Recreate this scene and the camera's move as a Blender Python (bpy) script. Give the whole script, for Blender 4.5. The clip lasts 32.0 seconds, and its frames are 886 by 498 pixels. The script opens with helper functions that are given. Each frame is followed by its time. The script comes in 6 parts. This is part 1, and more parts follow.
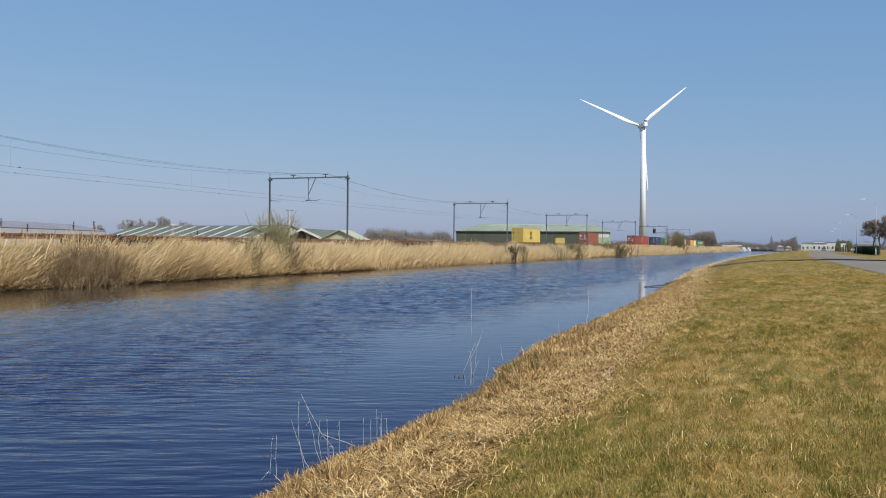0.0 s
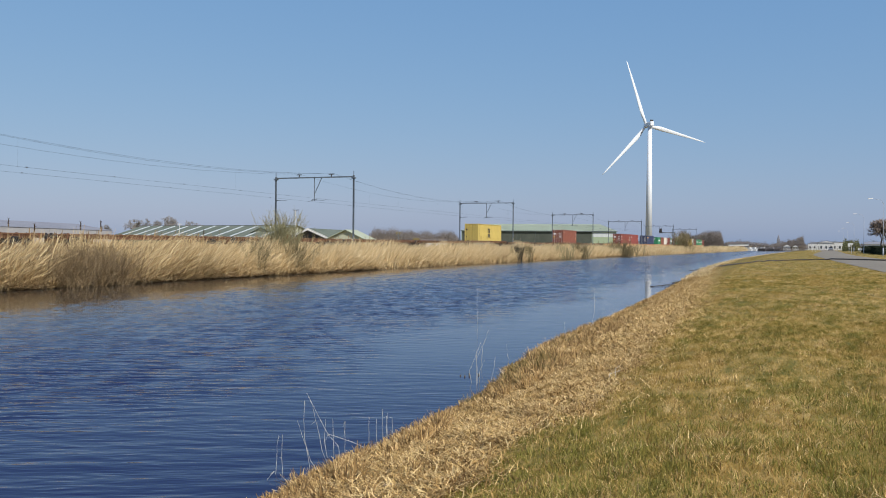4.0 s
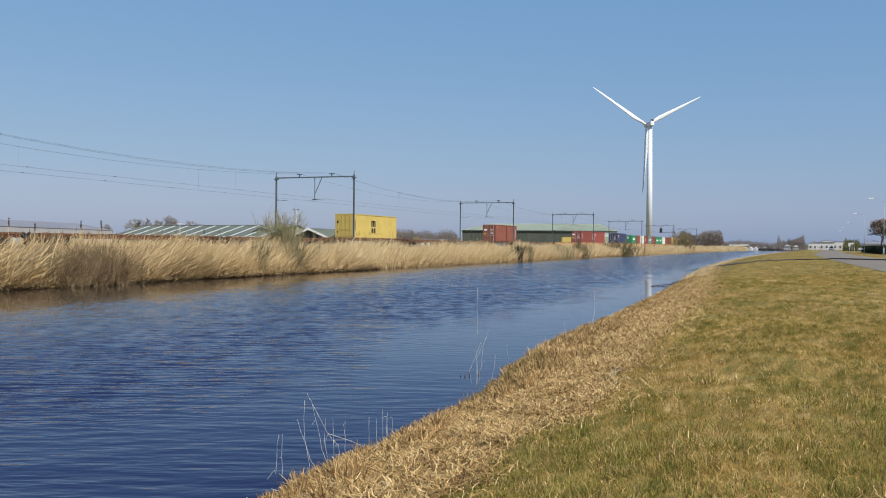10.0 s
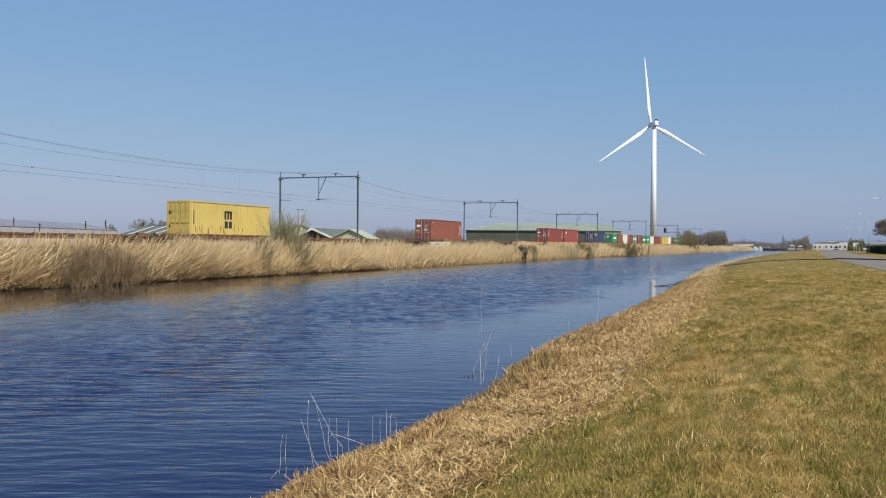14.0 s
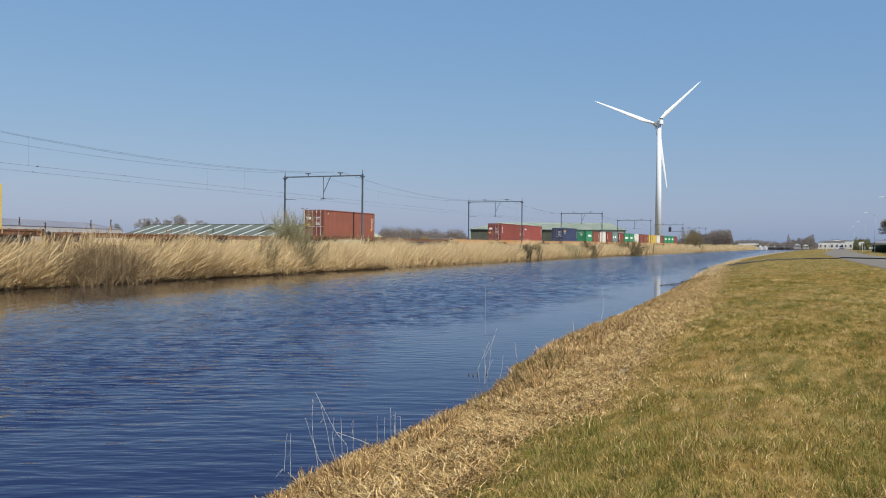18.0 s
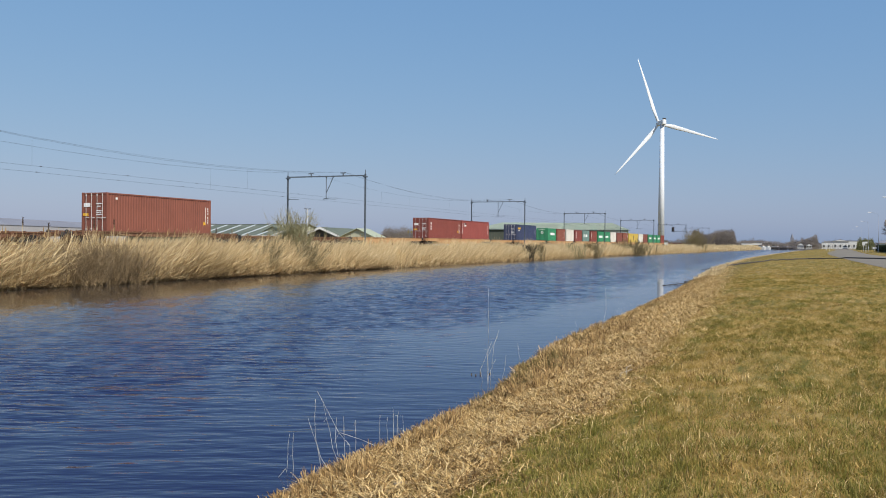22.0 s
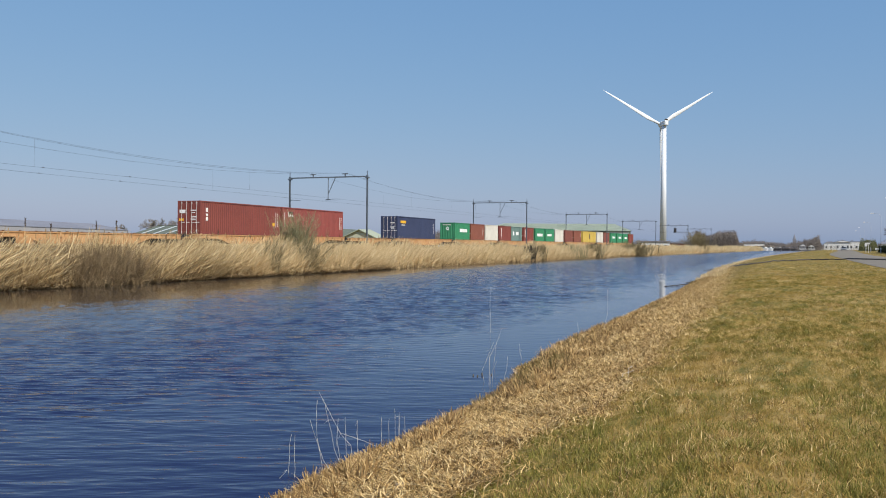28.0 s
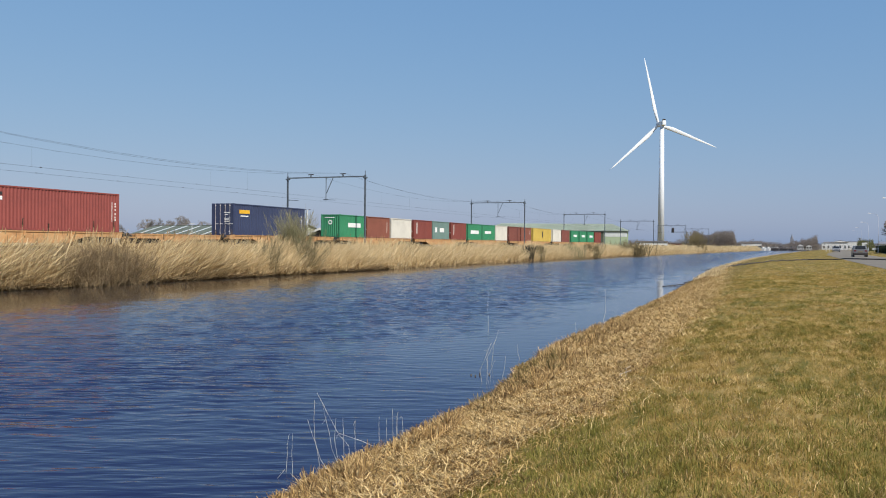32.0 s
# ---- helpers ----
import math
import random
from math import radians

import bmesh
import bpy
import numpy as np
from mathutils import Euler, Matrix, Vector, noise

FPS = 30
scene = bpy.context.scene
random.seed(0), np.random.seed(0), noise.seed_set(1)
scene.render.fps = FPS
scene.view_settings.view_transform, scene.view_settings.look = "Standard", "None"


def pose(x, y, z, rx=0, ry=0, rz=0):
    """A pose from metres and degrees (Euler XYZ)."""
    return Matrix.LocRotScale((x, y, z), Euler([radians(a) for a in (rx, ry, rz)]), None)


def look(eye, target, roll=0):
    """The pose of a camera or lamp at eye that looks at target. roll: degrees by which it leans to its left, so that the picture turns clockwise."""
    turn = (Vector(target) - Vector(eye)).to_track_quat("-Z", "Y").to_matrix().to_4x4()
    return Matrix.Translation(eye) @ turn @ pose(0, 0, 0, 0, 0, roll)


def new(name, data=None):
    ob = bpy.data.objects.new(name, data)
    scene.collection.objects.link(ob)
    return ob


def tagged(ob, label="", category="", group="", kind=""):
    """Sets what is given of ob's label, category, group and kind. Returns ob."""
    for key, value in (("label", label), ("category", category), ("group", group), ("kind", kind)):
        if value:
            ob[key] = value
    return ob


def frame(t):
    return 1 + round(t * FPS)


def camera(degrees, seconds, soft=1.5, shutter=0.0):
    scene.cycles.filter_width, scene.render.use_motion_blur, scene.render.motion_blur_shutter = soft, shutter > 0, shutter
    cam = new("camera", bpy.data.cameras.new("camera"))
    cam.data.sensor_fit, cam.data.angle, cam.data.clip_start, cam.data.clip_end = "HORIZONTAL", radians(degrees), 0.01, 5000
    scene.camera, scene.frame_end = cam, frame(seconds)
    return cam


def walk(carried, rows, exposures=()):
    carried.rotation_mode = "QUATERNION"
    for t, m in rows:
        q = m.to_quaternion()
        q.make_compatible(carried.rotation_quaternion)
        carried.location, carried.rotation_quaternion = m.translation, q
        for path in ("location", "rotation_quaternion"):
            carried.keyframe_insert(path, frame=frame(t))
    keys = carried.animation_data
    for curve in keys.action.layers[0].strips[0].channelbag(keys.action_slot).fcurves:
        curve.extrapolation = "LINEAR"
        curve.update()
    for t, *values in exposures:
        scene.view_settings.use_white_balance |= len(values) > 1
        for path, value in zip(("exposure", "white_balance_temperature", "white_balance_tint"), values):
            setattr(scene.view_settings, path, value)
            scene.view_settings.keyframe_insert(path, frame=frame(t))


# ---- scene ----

SIGHT = [(0, 21.124, -0.298), (1, 21.129, -0.311), (2, 21.201, -0.325), (3, 21.400, -0.324), (3.5, 21.477, -0.325), (4.5, 21.565, -0.324), 
         (5.5, 21.652, -0.323), (6.5, 21.672, -0.299), (7.5, 21.661, -0.322), (8.5, 21.636, -0.333), (9.5, 21.575, -0.345), (10.5, 21.542, -0.348), 
         (11.5, 21.576, -0.340), (12.5, 21.614, -0.348), (13.5, 21.752, -0.351), (14.5, 21.862, -0.358), (15.5, 21.955, -0.381), (16.5, 22.049, -0.404), 
         (17.5, 22.080, -0.415), (18.5, 22.177, -0.426), (19, 22.217, -0.455), (19.5, 22.269, -0.473), (20, 22.297, -0.476), (20.5, 22.310, -0.466), 
         (21, 22.313, -0.436), (22, 22.317, -0.418), (23, 22.362, -0.419), (24, 22.472, -0.420), (25, 22.542, -0.421), (25.5, 22.544, -0.421), 
         (26.5, 22.508, -0.391), (27.5, 22.472, -0.360), (28.5, 22.430, -0.352), (29, 22.417, -0.335), (30, 22.360, -0.345), (31, 22.306, -0.342), 
         (32, 22.309, -0.358), ]
EXPO = 0.08
EYE_Z = 2.40          # eye above the water
cam = camera(55.54, 32.0, soft=1.0)
rows = []
for t, yaw, pitch in SIGHT:
    eye = Vector((0.0006 * t, 0.0002 * t, EYE_Z))
    a, b = radians(yaw), radians(pitch)
    way = Vector((-math.sin(a) * math.cos(b), math.cos(a) * math.cos(b), math.sin(b)))
    rows.append((t, look(eye, eye + way * 100, 0.516)))
walk(cam, rows, [(0.0, EXPO, 6500.0, 10.0), (32.0, EXPO, 6500.0, 10.0)])

# ---- light ----
SUN_BEARING, SUN_HEIGHT = 122.0, 44.0      # degrees clockwise from +y, degrees above the horizon
world = bpy.data.worlds.new("world")
scene.world = world
world.use_nodes = True
wn = world.node_tree.nodes
sky = wn.new("ShaderNodeTexSky")
sky.sky_type, sky.sun_disc = "NISHITA", False
sky.sun_elevation, sky.sun_rotation = radians(SUN_HEIGHT), radians(SUN_BEARING)
sky.air_density, sky.dust_density, sky.ozone_density = 1.3, 0.9, 10.0
wn["Background"].inputs["Strength"].default_value = 0.103
# spring haze evens the sky out, the blue most of all
split, merge = wn.new("ShaderNodeSeparateColor"), wn.new("ShaderNodeCombineColor")
world.node_tree.links.new(sky.outputs[0], split.inputs[0])
for k, (even, gain) in enumerate(((0.66, 1.43), (0.45, 2.057), (0.25, 3.643))):
    power, scaled = wn.new("ShaderNodeMath"), wn.new("ShaderNodeMath")
    power.operation, scaled.operation = "POWER", "MULTIPLY"
    power.inputs[1].default_value, scaled.inputs[1].default_value = even, gain
    world.node_tree.links.new(split.outputs[k], power.inputs[0])
    world.node_tree.links.new(power.outputs[0], scaled.inputs[0])
    world.node_tree.links.new(scaled.outputs[0], merge.inputs[k])
world.node_tree.links.new(merge.outputs[0], wn["Background"].inputs["Color"])
sun_data = bpy.data.lights.new("sun", "SUN")
sun_data.energy, sun_data.angle, sun_data.color = 4.9, radians(0.53), (1.0, 0.94, 0.84)
sun = new("sun", sun_data)
sb, sh = radians(SUN_BEARING), radians(SUN_HEIGHT)
sun.matrix_world = look((40 * math.sin(sb), 40 * math.cos(sb), 60), Vector((40 * math.sin(sb), 40 * math.cos(sb), 60))
                        - Vector((math.sin(sb) * math.cos(sh), math.cos(sb) * math.cos(sh), math.sin(sh))))


# ---- materials ----
def mat(name, ramp, scale=6.0, rough=0.8, metal=0.0, bump=0.15, big=0.4, stretch=(1, 1, 1), island=0.0, fine=None, spec=0.3, trans=0.0, random_ob=0.0):
    """Noise at two scales (scale and big, per metre) and, for many-piece meshes, chance per piece, run through a colour ramp."""
    m = bpy.data.materials.new(name)
    m.use_nodes = True
    nt = m.node_tree
    n, l = nt.nodes, nt.links
    bsdf = n["Principled BSDF"]
    geo = n.new("ShaderNodeNewGeometry")
    tc = n.new("ShaderNodeTexCoord")
    mp = n.new("ShaderNodeMapping")
    mp.inputs["Scale"].default_value = stretch
    l.new(tc.outputs["Object"], mp.inputs["Vector"])
    a, b = n.new("ShaderNodeTexNoise"), n.new("ShaderNodeTexNoise")
    a.inputs["Scale"].default_value, a.inputs["Detail"].default_value = scale, 5
    b.inputs["Scale"].default_value, b.inputs["Detail"].default_value = big, 3
    l.new(mp.outputs[0], a.inputs["Vector"])
    l.new(mp.outputs[0], b.inputs["Vector"])
    mix = n.new("ShaderNodeMix")
    mix.inputs[0].default_value = 0.5
    l.new(a.outputs["Fac"], mix.inputs[2])
    l.new(b.outputs["Fac"], mix.inputs[3])
    value = mix.outputs[0]
    if island > 0 or random_ob > 0:
        mix2 = n.new("ShaderNodeMix")
        mix2.inputs[0].default_value = max(island, random_ob)
        l.new(value, mix2.inputs[2])
        if island > 0:
            l.new(geo.outputs["Random Per Island"], mix2.inputs[3])
        else:
            oi = n.new("ShaderNodeObjectInfo")
            l.new(oi.outputs["Random"], mix2.inputs[3])
        value = mix2.outputs[0]
    cr = n.new("ShaderNodeValToRGB")
    els = cr.color_ramp.elements
    k = len(ramp)
    for i, c in enumerate(ramp):
        at = 0.28 + 0.44 * i / max(1, k - 1) if island == 0 and random_ob == 0 else 0.15 + 0.7 * i / max(1, k - 1)
        e = els[i] if i < 2 else els.new(at)
        e.position, e.color = at, (*c, 1)
    l.new(value, cr.inputs[0])
    l.new(cr.outputs[0], bsdf.inputs["Base Color"])
    bsdf.inputs["Roughness"].default_value, bsdf.inputs["Metallic"].default_value = rough, metal
    bsdf.inputs["Specular IOR Level"].default_value = spec
    if trans:
        tr = n.new("ShaderNodeBsdfTranslucent")
        l.new(cr.outputs[0], tr.inputs["Color"])
        ms = n.new("ShaderNodeMixShader")
        ms.inputs[0].default_value = trans
        l.new(bsdf.outputs[0], ms.inputs[1])
        l.new(tr.outputs[0], ms.inputs[2])
        l.new(ms.outputs[0], n["Material Output"].inputs["Surface"])
    if bump:
        bp = n.new("ShaderNodeBump")
        bp.inputs["Strength"].default_value, bp.inputs["Distance"].default_value = bump, 0.02
        l.new(a.outputs["Fac"], bp.inputs["Height"])
        l.new(bp.outputs[0], bsdf.inputs["Normal"])
    return m


def paint(name, c, rough=0.5, wear=0.75, spec=0.4, metal=0.0, bump=0.08):
    """Painted or coated surface: small shifts of tone, some dull patches."""
    d = tuple(x * wear for x in c)
    e = tuple(min(1, x * 1.12) for x in c)
    return mat(name, [d, c, e], scale=9, big=0.7, rough=rough, spec=spec, metal=metal, bump=bump)


M_ground = mat("soil_and_sward", [(0.10, 0.075, 0.022), (0.18, 0.135, 0.042), (0.27, 0.20, 0.065)], scale=5, big=0.35, rough=0.95, bump=0.5, spec=0.1)
M_asphalt = mat("asphalt", [(0.15, 0.13, 0.10), (0.195, 0.17, 0.135), (0.24, 0.21, 0.17)], scale=30, big=0.25, rough=0.9, bump=0.3)
M_ballast = mat("ballast", [(0.06, 0.045, 0.035), (0.16, 0.13, 0.10), (0.26, 0.22, 0.18)], scale=14, big=1.5, rough=0.95, bump=1.0)
M_reed = mat("dry_reed", [(0.40, 0.275, 0.135), (0.61, 0.46, 0.245), (0.77, 0.61, 0.35), (0.90, 0.77, 0.50)], scale=0.8, big=0.12, rough=0.75, bump=0, island=0.6, trans=0.25)
M_reed_old = mat("weathered_lodged_reed", [(0.27, 0.18, 0.088), (0.45, 0.325, 0.165), (0.62, 0.475, 0.26), (0.80, 0.66, 0.40)], scale=0.8, big=0.12, rough=0.8, bump=0, island=0.6, trans=0.2)
M_plume = mat("reed_plume", [(0.16, 0.10, 0.05), (0.36, 0.25, 0.12)], scale=3, big=0.3, rough=0.9, bump=0, island=0.6)
M_straw = mat("trampled_straw", [(0.10, 0.058, 0.022), (0.31, 0.185, 0.065), (0.66, 0.45, 0.18), (0.93, 0.72, 0.38)], scale=5, big=0.7, rough=0.8, bump=0, island=0.7, trans=0.2)
M_stubble = mat("standing_stubble", [(0.085, 0.05, 0.022), (0.25, 0.15, 0.06), (0.52, 0.34, 0.14), (0.88, 0.65, 0.33)], scale=3, big=0.7, rough=0.8, bump=0, island=0.55, trans=0.15)
M_sedge = mat("green_sedge", [(0.09, 0.075, 0.028), (0.22, 0.16, 0.058), (0.46, 0.335, 0.14)], scale=2, big=0.8, rough=0.8, bump=0, island=0.6, trans=0.2)
M_rail = mat("rusty_rail", [(0.10, 0.05, 0.03), (0.20, 0.11, 0.06)], scale=20, rough=0.6, metal=0.4)
M_galv = mat("galvanised_steel", [(0.08, 0.10, 0.125), (0.125, 0.15, 0.18), (0.17, 0.20, 0.225)], scale=8, big=1.2, rough=0.55, metal=0.3, bump=0.1)
M_wire = mat("oxidised_copper_wire", [(0.07, 0.085, 0.11), (0.12, 0.14, 0.17)], scale=20, rough=0.6, metal=0.3, bump=0)
M_insul = paint("dark_insulator", (0.07, 0.075, 0.085), rough=0.3)
M_white = paint("white_coating", (0.70, 0.73, 0.76), rough=0.4, wear=0.95)
M_dark = paint("dark_steel", (0.05, 0.045, 0.045), rough=0.6)
M_rust = mat("rusty_wagon_brown", [(0.10, 0.05, 0.032), (0.17, 0.085, 0.05), (0.24, 0.13, 0.08)], scale=5, big=0.5, rough=0.8)
M_orange = mat("weathered_orange_wagon", [(0.36, 0.185, 0.085), (0.54, 0.30, 0.135), (0.62, 0.385, 0.19)], scale=3, big=0.4, rough=0.65)
M_bar_white = paint("white_marking", (0.78, 0.78, 0.76), rough=0.6)
M_bar_dark = paint("black_marking", (0.035, 0.03, 0.03), rough=0.6)
M_bar_yellow = paint("yellow_marking", (0.75, 0.42, 0.03), rough=0.6)
M_steel = paint("pale_steel_rod", (0.62, 0.60, 0.58), rough=0.5, metal=0.1)


def grass_material(name, sod=False):
    """Spring grass: green, brown and straw in drifts of a metre, longer along the bank, in tufts and from blade to
    blade; sod: the ground between the blades, its colours darkened for the shade there.
    """
    m = bpy.data.materials.new(name)
    m.use_nodes = True
    n, l = m.node_tree.nodes, m.node_tree.links
    bsdf = n["Principled BSDF"]
    geo, tc = n.new("ShaderNodeNewGeometry"), n.new("ShaderNodeTexCoord")
    along = n.new("ShaderNodeMapping")
    along.inputs["Scale"].default_value = (1.0, 0.28, 1.0)
    l.new(tc.outputs["Object"], along.inputs["Vector"])
    total = None
    for scale, weight in ((0.42, 0.07), (1.7, 0.17), (6.5, 0.28)) + (((30.0, 0.24),) if sod else ()):
        no, mr, ma = n.new("ShaderNodeTexNoise"), n.new("ShaderNodeMapRange"), n.new("ShaderNodeMath")
        no.inputs["Scale"].default_value, no.inputs["Detail"].default_value = scale, 2
        l.new(along.outputs[0], no.inputs["Vector"])
        mr.inputs[1].default_value, mr.inputs[2].default_value = 0.33, 0.67
        l.new(no.outputs["Fac"], mr.inputs[0])
        ma.operation = "MULTIPLY_ADD"
        ma.inputs[1].default_value, ma.inputs[2].default_value = weight, 0.0
        l.new(mr.outputs[0], ma.inputs[0])
        if total is not None:
            l.new(total, ma.inputs[2])
        total = ma.outputs[0]
    if not sod:
        chance = n.new("ShaderNodeMath")
        chance.operation = "MULTIPLY_ADD"
        chance.inputs[1].default_value = 0.28
        l.new(geo.outputs["Random Per Island"], chance.inputs[0])
        l.new(total, chance.inputs[2])
        total = chance.outputs[0]
    cr = n.new("ShaderNodeValToRGB")
    els = cr.color_ramp.elements
    for i, (at, c) in enumerate([(0.18, (0.155, 0.144, 0.028)), (0.36, (0.295, 0.226, 0.058)), (0.49, (0.455, 0.312, 0.100)), (0.63, (0.60, 0.44, 0.175)), (0.84, (0.86, 0.69, 0.37))]):
        # shade between the blades is put into the sod's colour
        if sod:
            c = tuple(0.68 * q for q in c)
        e = els[i] if i < 2 else els.new(at)
        e.position, e.color = at, (*c, 1)
    l.new(total, cr.inputs[0])
    # rusty-brown drifts of dead leaf
    rust, amount, mixed = n.new("ShaderNodeTexNoise"), n.new("ShaderNodeMapRange"), n.new("ShaderNodeMix")
    rust.inputs["Scale"].default_value, rust.inputs["Detail"].default_value = 0.8, 3
    l.new(along.outputs[0], rust.inputs["Vector"])
    amount.inputs[1].default_value, amount.inputs[2].default_value = 0.48, 0.66
    amount.inputs[3].default_value, amount.inputs[4].default_value = 0.0, 0.36
    l.new(rust.outputs["Fac"], amount.inputs[0])
    mixed.data_type = "RGBA"
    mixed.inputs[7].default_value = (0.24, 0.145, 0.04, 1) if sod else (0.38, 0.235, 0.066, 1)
    l.new(amount.outputs[0], mixed.inputs[0])
    l.new(cr.outputs[0], mixed.inputs[6])
    l.new(mixed.outputs[2], bsdf.inputs["Base Color"])
    bsdf.inputs["Roughness"].default_value, bsdf.inputs["Specular IOR Level"].default_value = 0.8, 0.15
    if not sod:
        tr, ms = n.new("ShaderNodeBsdfTranslucent"), n.new("ShaderNodeMixShader")
        l.new(mixed.outputs[2], tr.inputs["Color"])
        ms.inputs[0].default_value = 0.25
        l.new(bsdf.outputs[0], ms.inputs[1])
        l.new(tr.outputs[0], ms.inputs[2])
        l.new(ms.outputs[0], n["Material Output"].inputs["Surface"])
    return m


M_grass, M_sod = grass_material("spring_grass"), grass_material("shaded_turf", True)
M_young = mat("young_green_grass", [(0.105, 0.109, 0.018), (0.19, 0.18, 0.033), (0.30, 0.256, 0.058), (0.51, 0.41, 0.14)], scale=6, big=1.2, rough=0.7, bump=0, island=0.6, trans=0.25)


def water_material():
    """Dark canal water with wind ripples, calmer in the lee of the near bank."""
    m = bpy.data.materials.new("canal_water")
    m.use_nodes = True
    n, l = m.node_tree.nodes, m.node_tree.links
    bsdf = n["Principled BSDF"]
    bsdf.inputs["Roughness"].default_value, bsdf.inputs["IOR"].default_value = 0.08, 1.333
    tc = n.new("ShaderNodeTexCoord")
    here = n.new("ShaderNodeNewGeometry")
    turn = n.new("ShaderNodeMapping")
    turn.inputs["Rotation"].default_value = (0, 0, radians(-24))
    l.new(tc.outputs["Object"], turn.inputs["Vector"])
    heights = []
    for sx, sy, detail, amount in ((1.1, 3.8, 2, 0.33), (0.40, 1.3, 2, 0.42), (3.0, 9.5, 2, 0.08)):
        mp, no = n.new("ShaderNodeMapping"), n.new("ShaderNodeTexNoise")
        mp.inputs["Scale"].default_value = (sx, sy, 1)
        no.inputs["Scale"].default_value, no.inputs["Detail"].default_value = 1.0, detail
        l.new(turn.outputs[0], mp.inputs["Vector"])
        l.new(mp.outputs[0], no.inputs["Vector"])
        mu = n.new("ShaderNodeMath")
        mu.operation = "MULTIPLY"
        mu.inputs[1].default_value = amount
        l.new(no.outputs["Fac"], mu.inputs[0])
        heights.append(mu.outputs[0])
    add = n.new("ShaderNodeMath")
    add.operation = "ADD"
    l.new(heights[0], add.inputs[0])
    l.new(heights[1], add.inputs[1])
    add2 = n.new("ShaderNodeMath")
    add2.operation = "ADD"
    l.new(add.outputs[0], add2.inputs[0])
    l.new(heights[2], add2.inputs[1])
    sep = n.new("ShaderNodeSeparateXYZ")
    l.new(here.outputs["Position"], sep.inputs[0])
    # normals tilted towards the camera, fitted to its view: the ripples mirror higher sky
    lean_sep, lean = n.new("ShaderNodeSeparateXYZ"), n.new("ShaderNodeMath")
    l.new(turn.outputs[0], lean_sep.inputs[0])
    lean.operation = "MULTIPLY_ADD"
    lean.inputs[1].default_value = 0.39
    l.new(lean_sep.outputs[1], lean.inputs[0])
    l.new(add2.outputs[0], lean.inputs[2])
    edge = n.new("ShaderNodeTexNoise")
    edge.inputs["Scale"].default_value = 0.12
    l.new(here.outputs["Position"], edge.inputs["Vector"])
    shift = n.new("ShaderNodeMath")
    shift.operation = "MULTIPLY_ADD"
    shift.inputs[1].default_value = 7.0
    l.new(edge.outputs["Fac"], shift.inputs[0])
    l.new(sep.outputs[0], shift.inputs[2])
    calm = n.new("ShaderNodeMapRange")
    calm.inputs[1].default_value, calm.inputs[2].default_value = -7.5, -4.0
    calm.inputs[3].default_value, calm.inputs[4].default_value = 1.0, 0.07
    l.new(shift.outputs[0], calm.inputs[0])
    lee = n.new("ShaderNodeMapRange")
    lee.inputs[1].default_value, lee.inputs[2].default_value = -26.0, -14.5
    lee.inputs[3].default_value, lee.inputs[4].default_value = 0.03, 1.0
    # calm strip widened close by, narrowed further along, to fit the camera's view
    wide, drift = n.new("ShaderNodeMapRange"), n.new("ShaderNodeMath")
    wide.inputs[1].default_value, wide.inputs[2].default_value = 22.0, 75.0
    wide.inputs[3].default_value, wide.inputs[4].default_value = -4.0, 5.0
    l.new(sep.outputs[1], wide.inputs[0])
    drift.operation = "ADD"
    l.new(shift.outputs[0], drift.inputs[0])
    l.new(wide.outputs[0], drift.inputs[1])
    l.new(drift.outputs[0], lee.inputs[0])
    reed_tint = n.new("ShaderNodeMix")              # brown reed reflection put into the colour by the far bank; dark water elsewhere
    reed_tint.data_type = "RGBA"
    reed_tint.inputs[6].default_value, reed_tint.inputs[7].default_value = (0.045, 0.035, 0.026, 1), (0.010, 0.013, 0.050, 1)
    l.new(lee.outputs[0], reed_tint.inputs[0])
    l.new(reed_tint.outputs[2], bsdf.inputs["Base Color"])
    both = n.new("ShaderNodeMath")
    both.operation = "MULTIPLY"
    l.new(calm.outputs[0], both.inputs[0])
    l.new(lee.outputs[0], both.inputs[1])
    # the waves near by are modelled; the fine ripple takes over along the canal
    away, fine = n.new("ShaderNodeMapRange"), n.new("ShaderNodeMath")
    away.inputs[1].default_value, away.inputs[2].default_value = 25.0, 120.0
    away.inputs[3].default_value, away.inputs[4].default_value = 0.38, 0.55
    l.new(sep.outputs[1], away.inputs[0])
    fine.operation = "MULTIPLY"
    l.new(both.outputs[0], fine.inputs[0])
    l.new(away.outputs[0], fine.inputs[1])
    bp = n.new("ShaderNodeBump")
    bp.inputs["Distance"].default_value = 0.42
    # ripple strength raised close by, fitted to the camera's view, darkens the near water
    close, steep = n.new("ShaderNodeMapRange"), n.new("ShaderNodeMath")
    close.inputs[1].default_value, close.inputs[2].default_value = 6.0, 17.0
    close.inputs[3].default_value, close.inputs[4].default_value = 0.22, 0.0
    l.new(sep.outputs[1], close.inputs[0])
    # cat's paws: patches of ripple, a metre or so across, come and go
    paws_at, paws, paw = n.new("ShaderNodeMapping"), n.new("ShaderNodeTexNoise"), n.new("ShaderNodeMapRange")
    paws_at.inputs["Scale"].default_value = (1.3, 0.62, 1)
    paws.inputs["Scale"].default_value, paws.inputs["Detail"].default_value = 1.0, 3
    l.new(turn.outputs[0], paws_at.inputs["Vector"])
    l.new(paws_at.outputs[0], paws.inputs["Vector"])
    paw.inputs[1].default_value, paw.inputs[2].default_value = 0.36, 0.64
    paw.inputs[3].default_value, paw.inputs[4].default_value = 0.45, 1.65
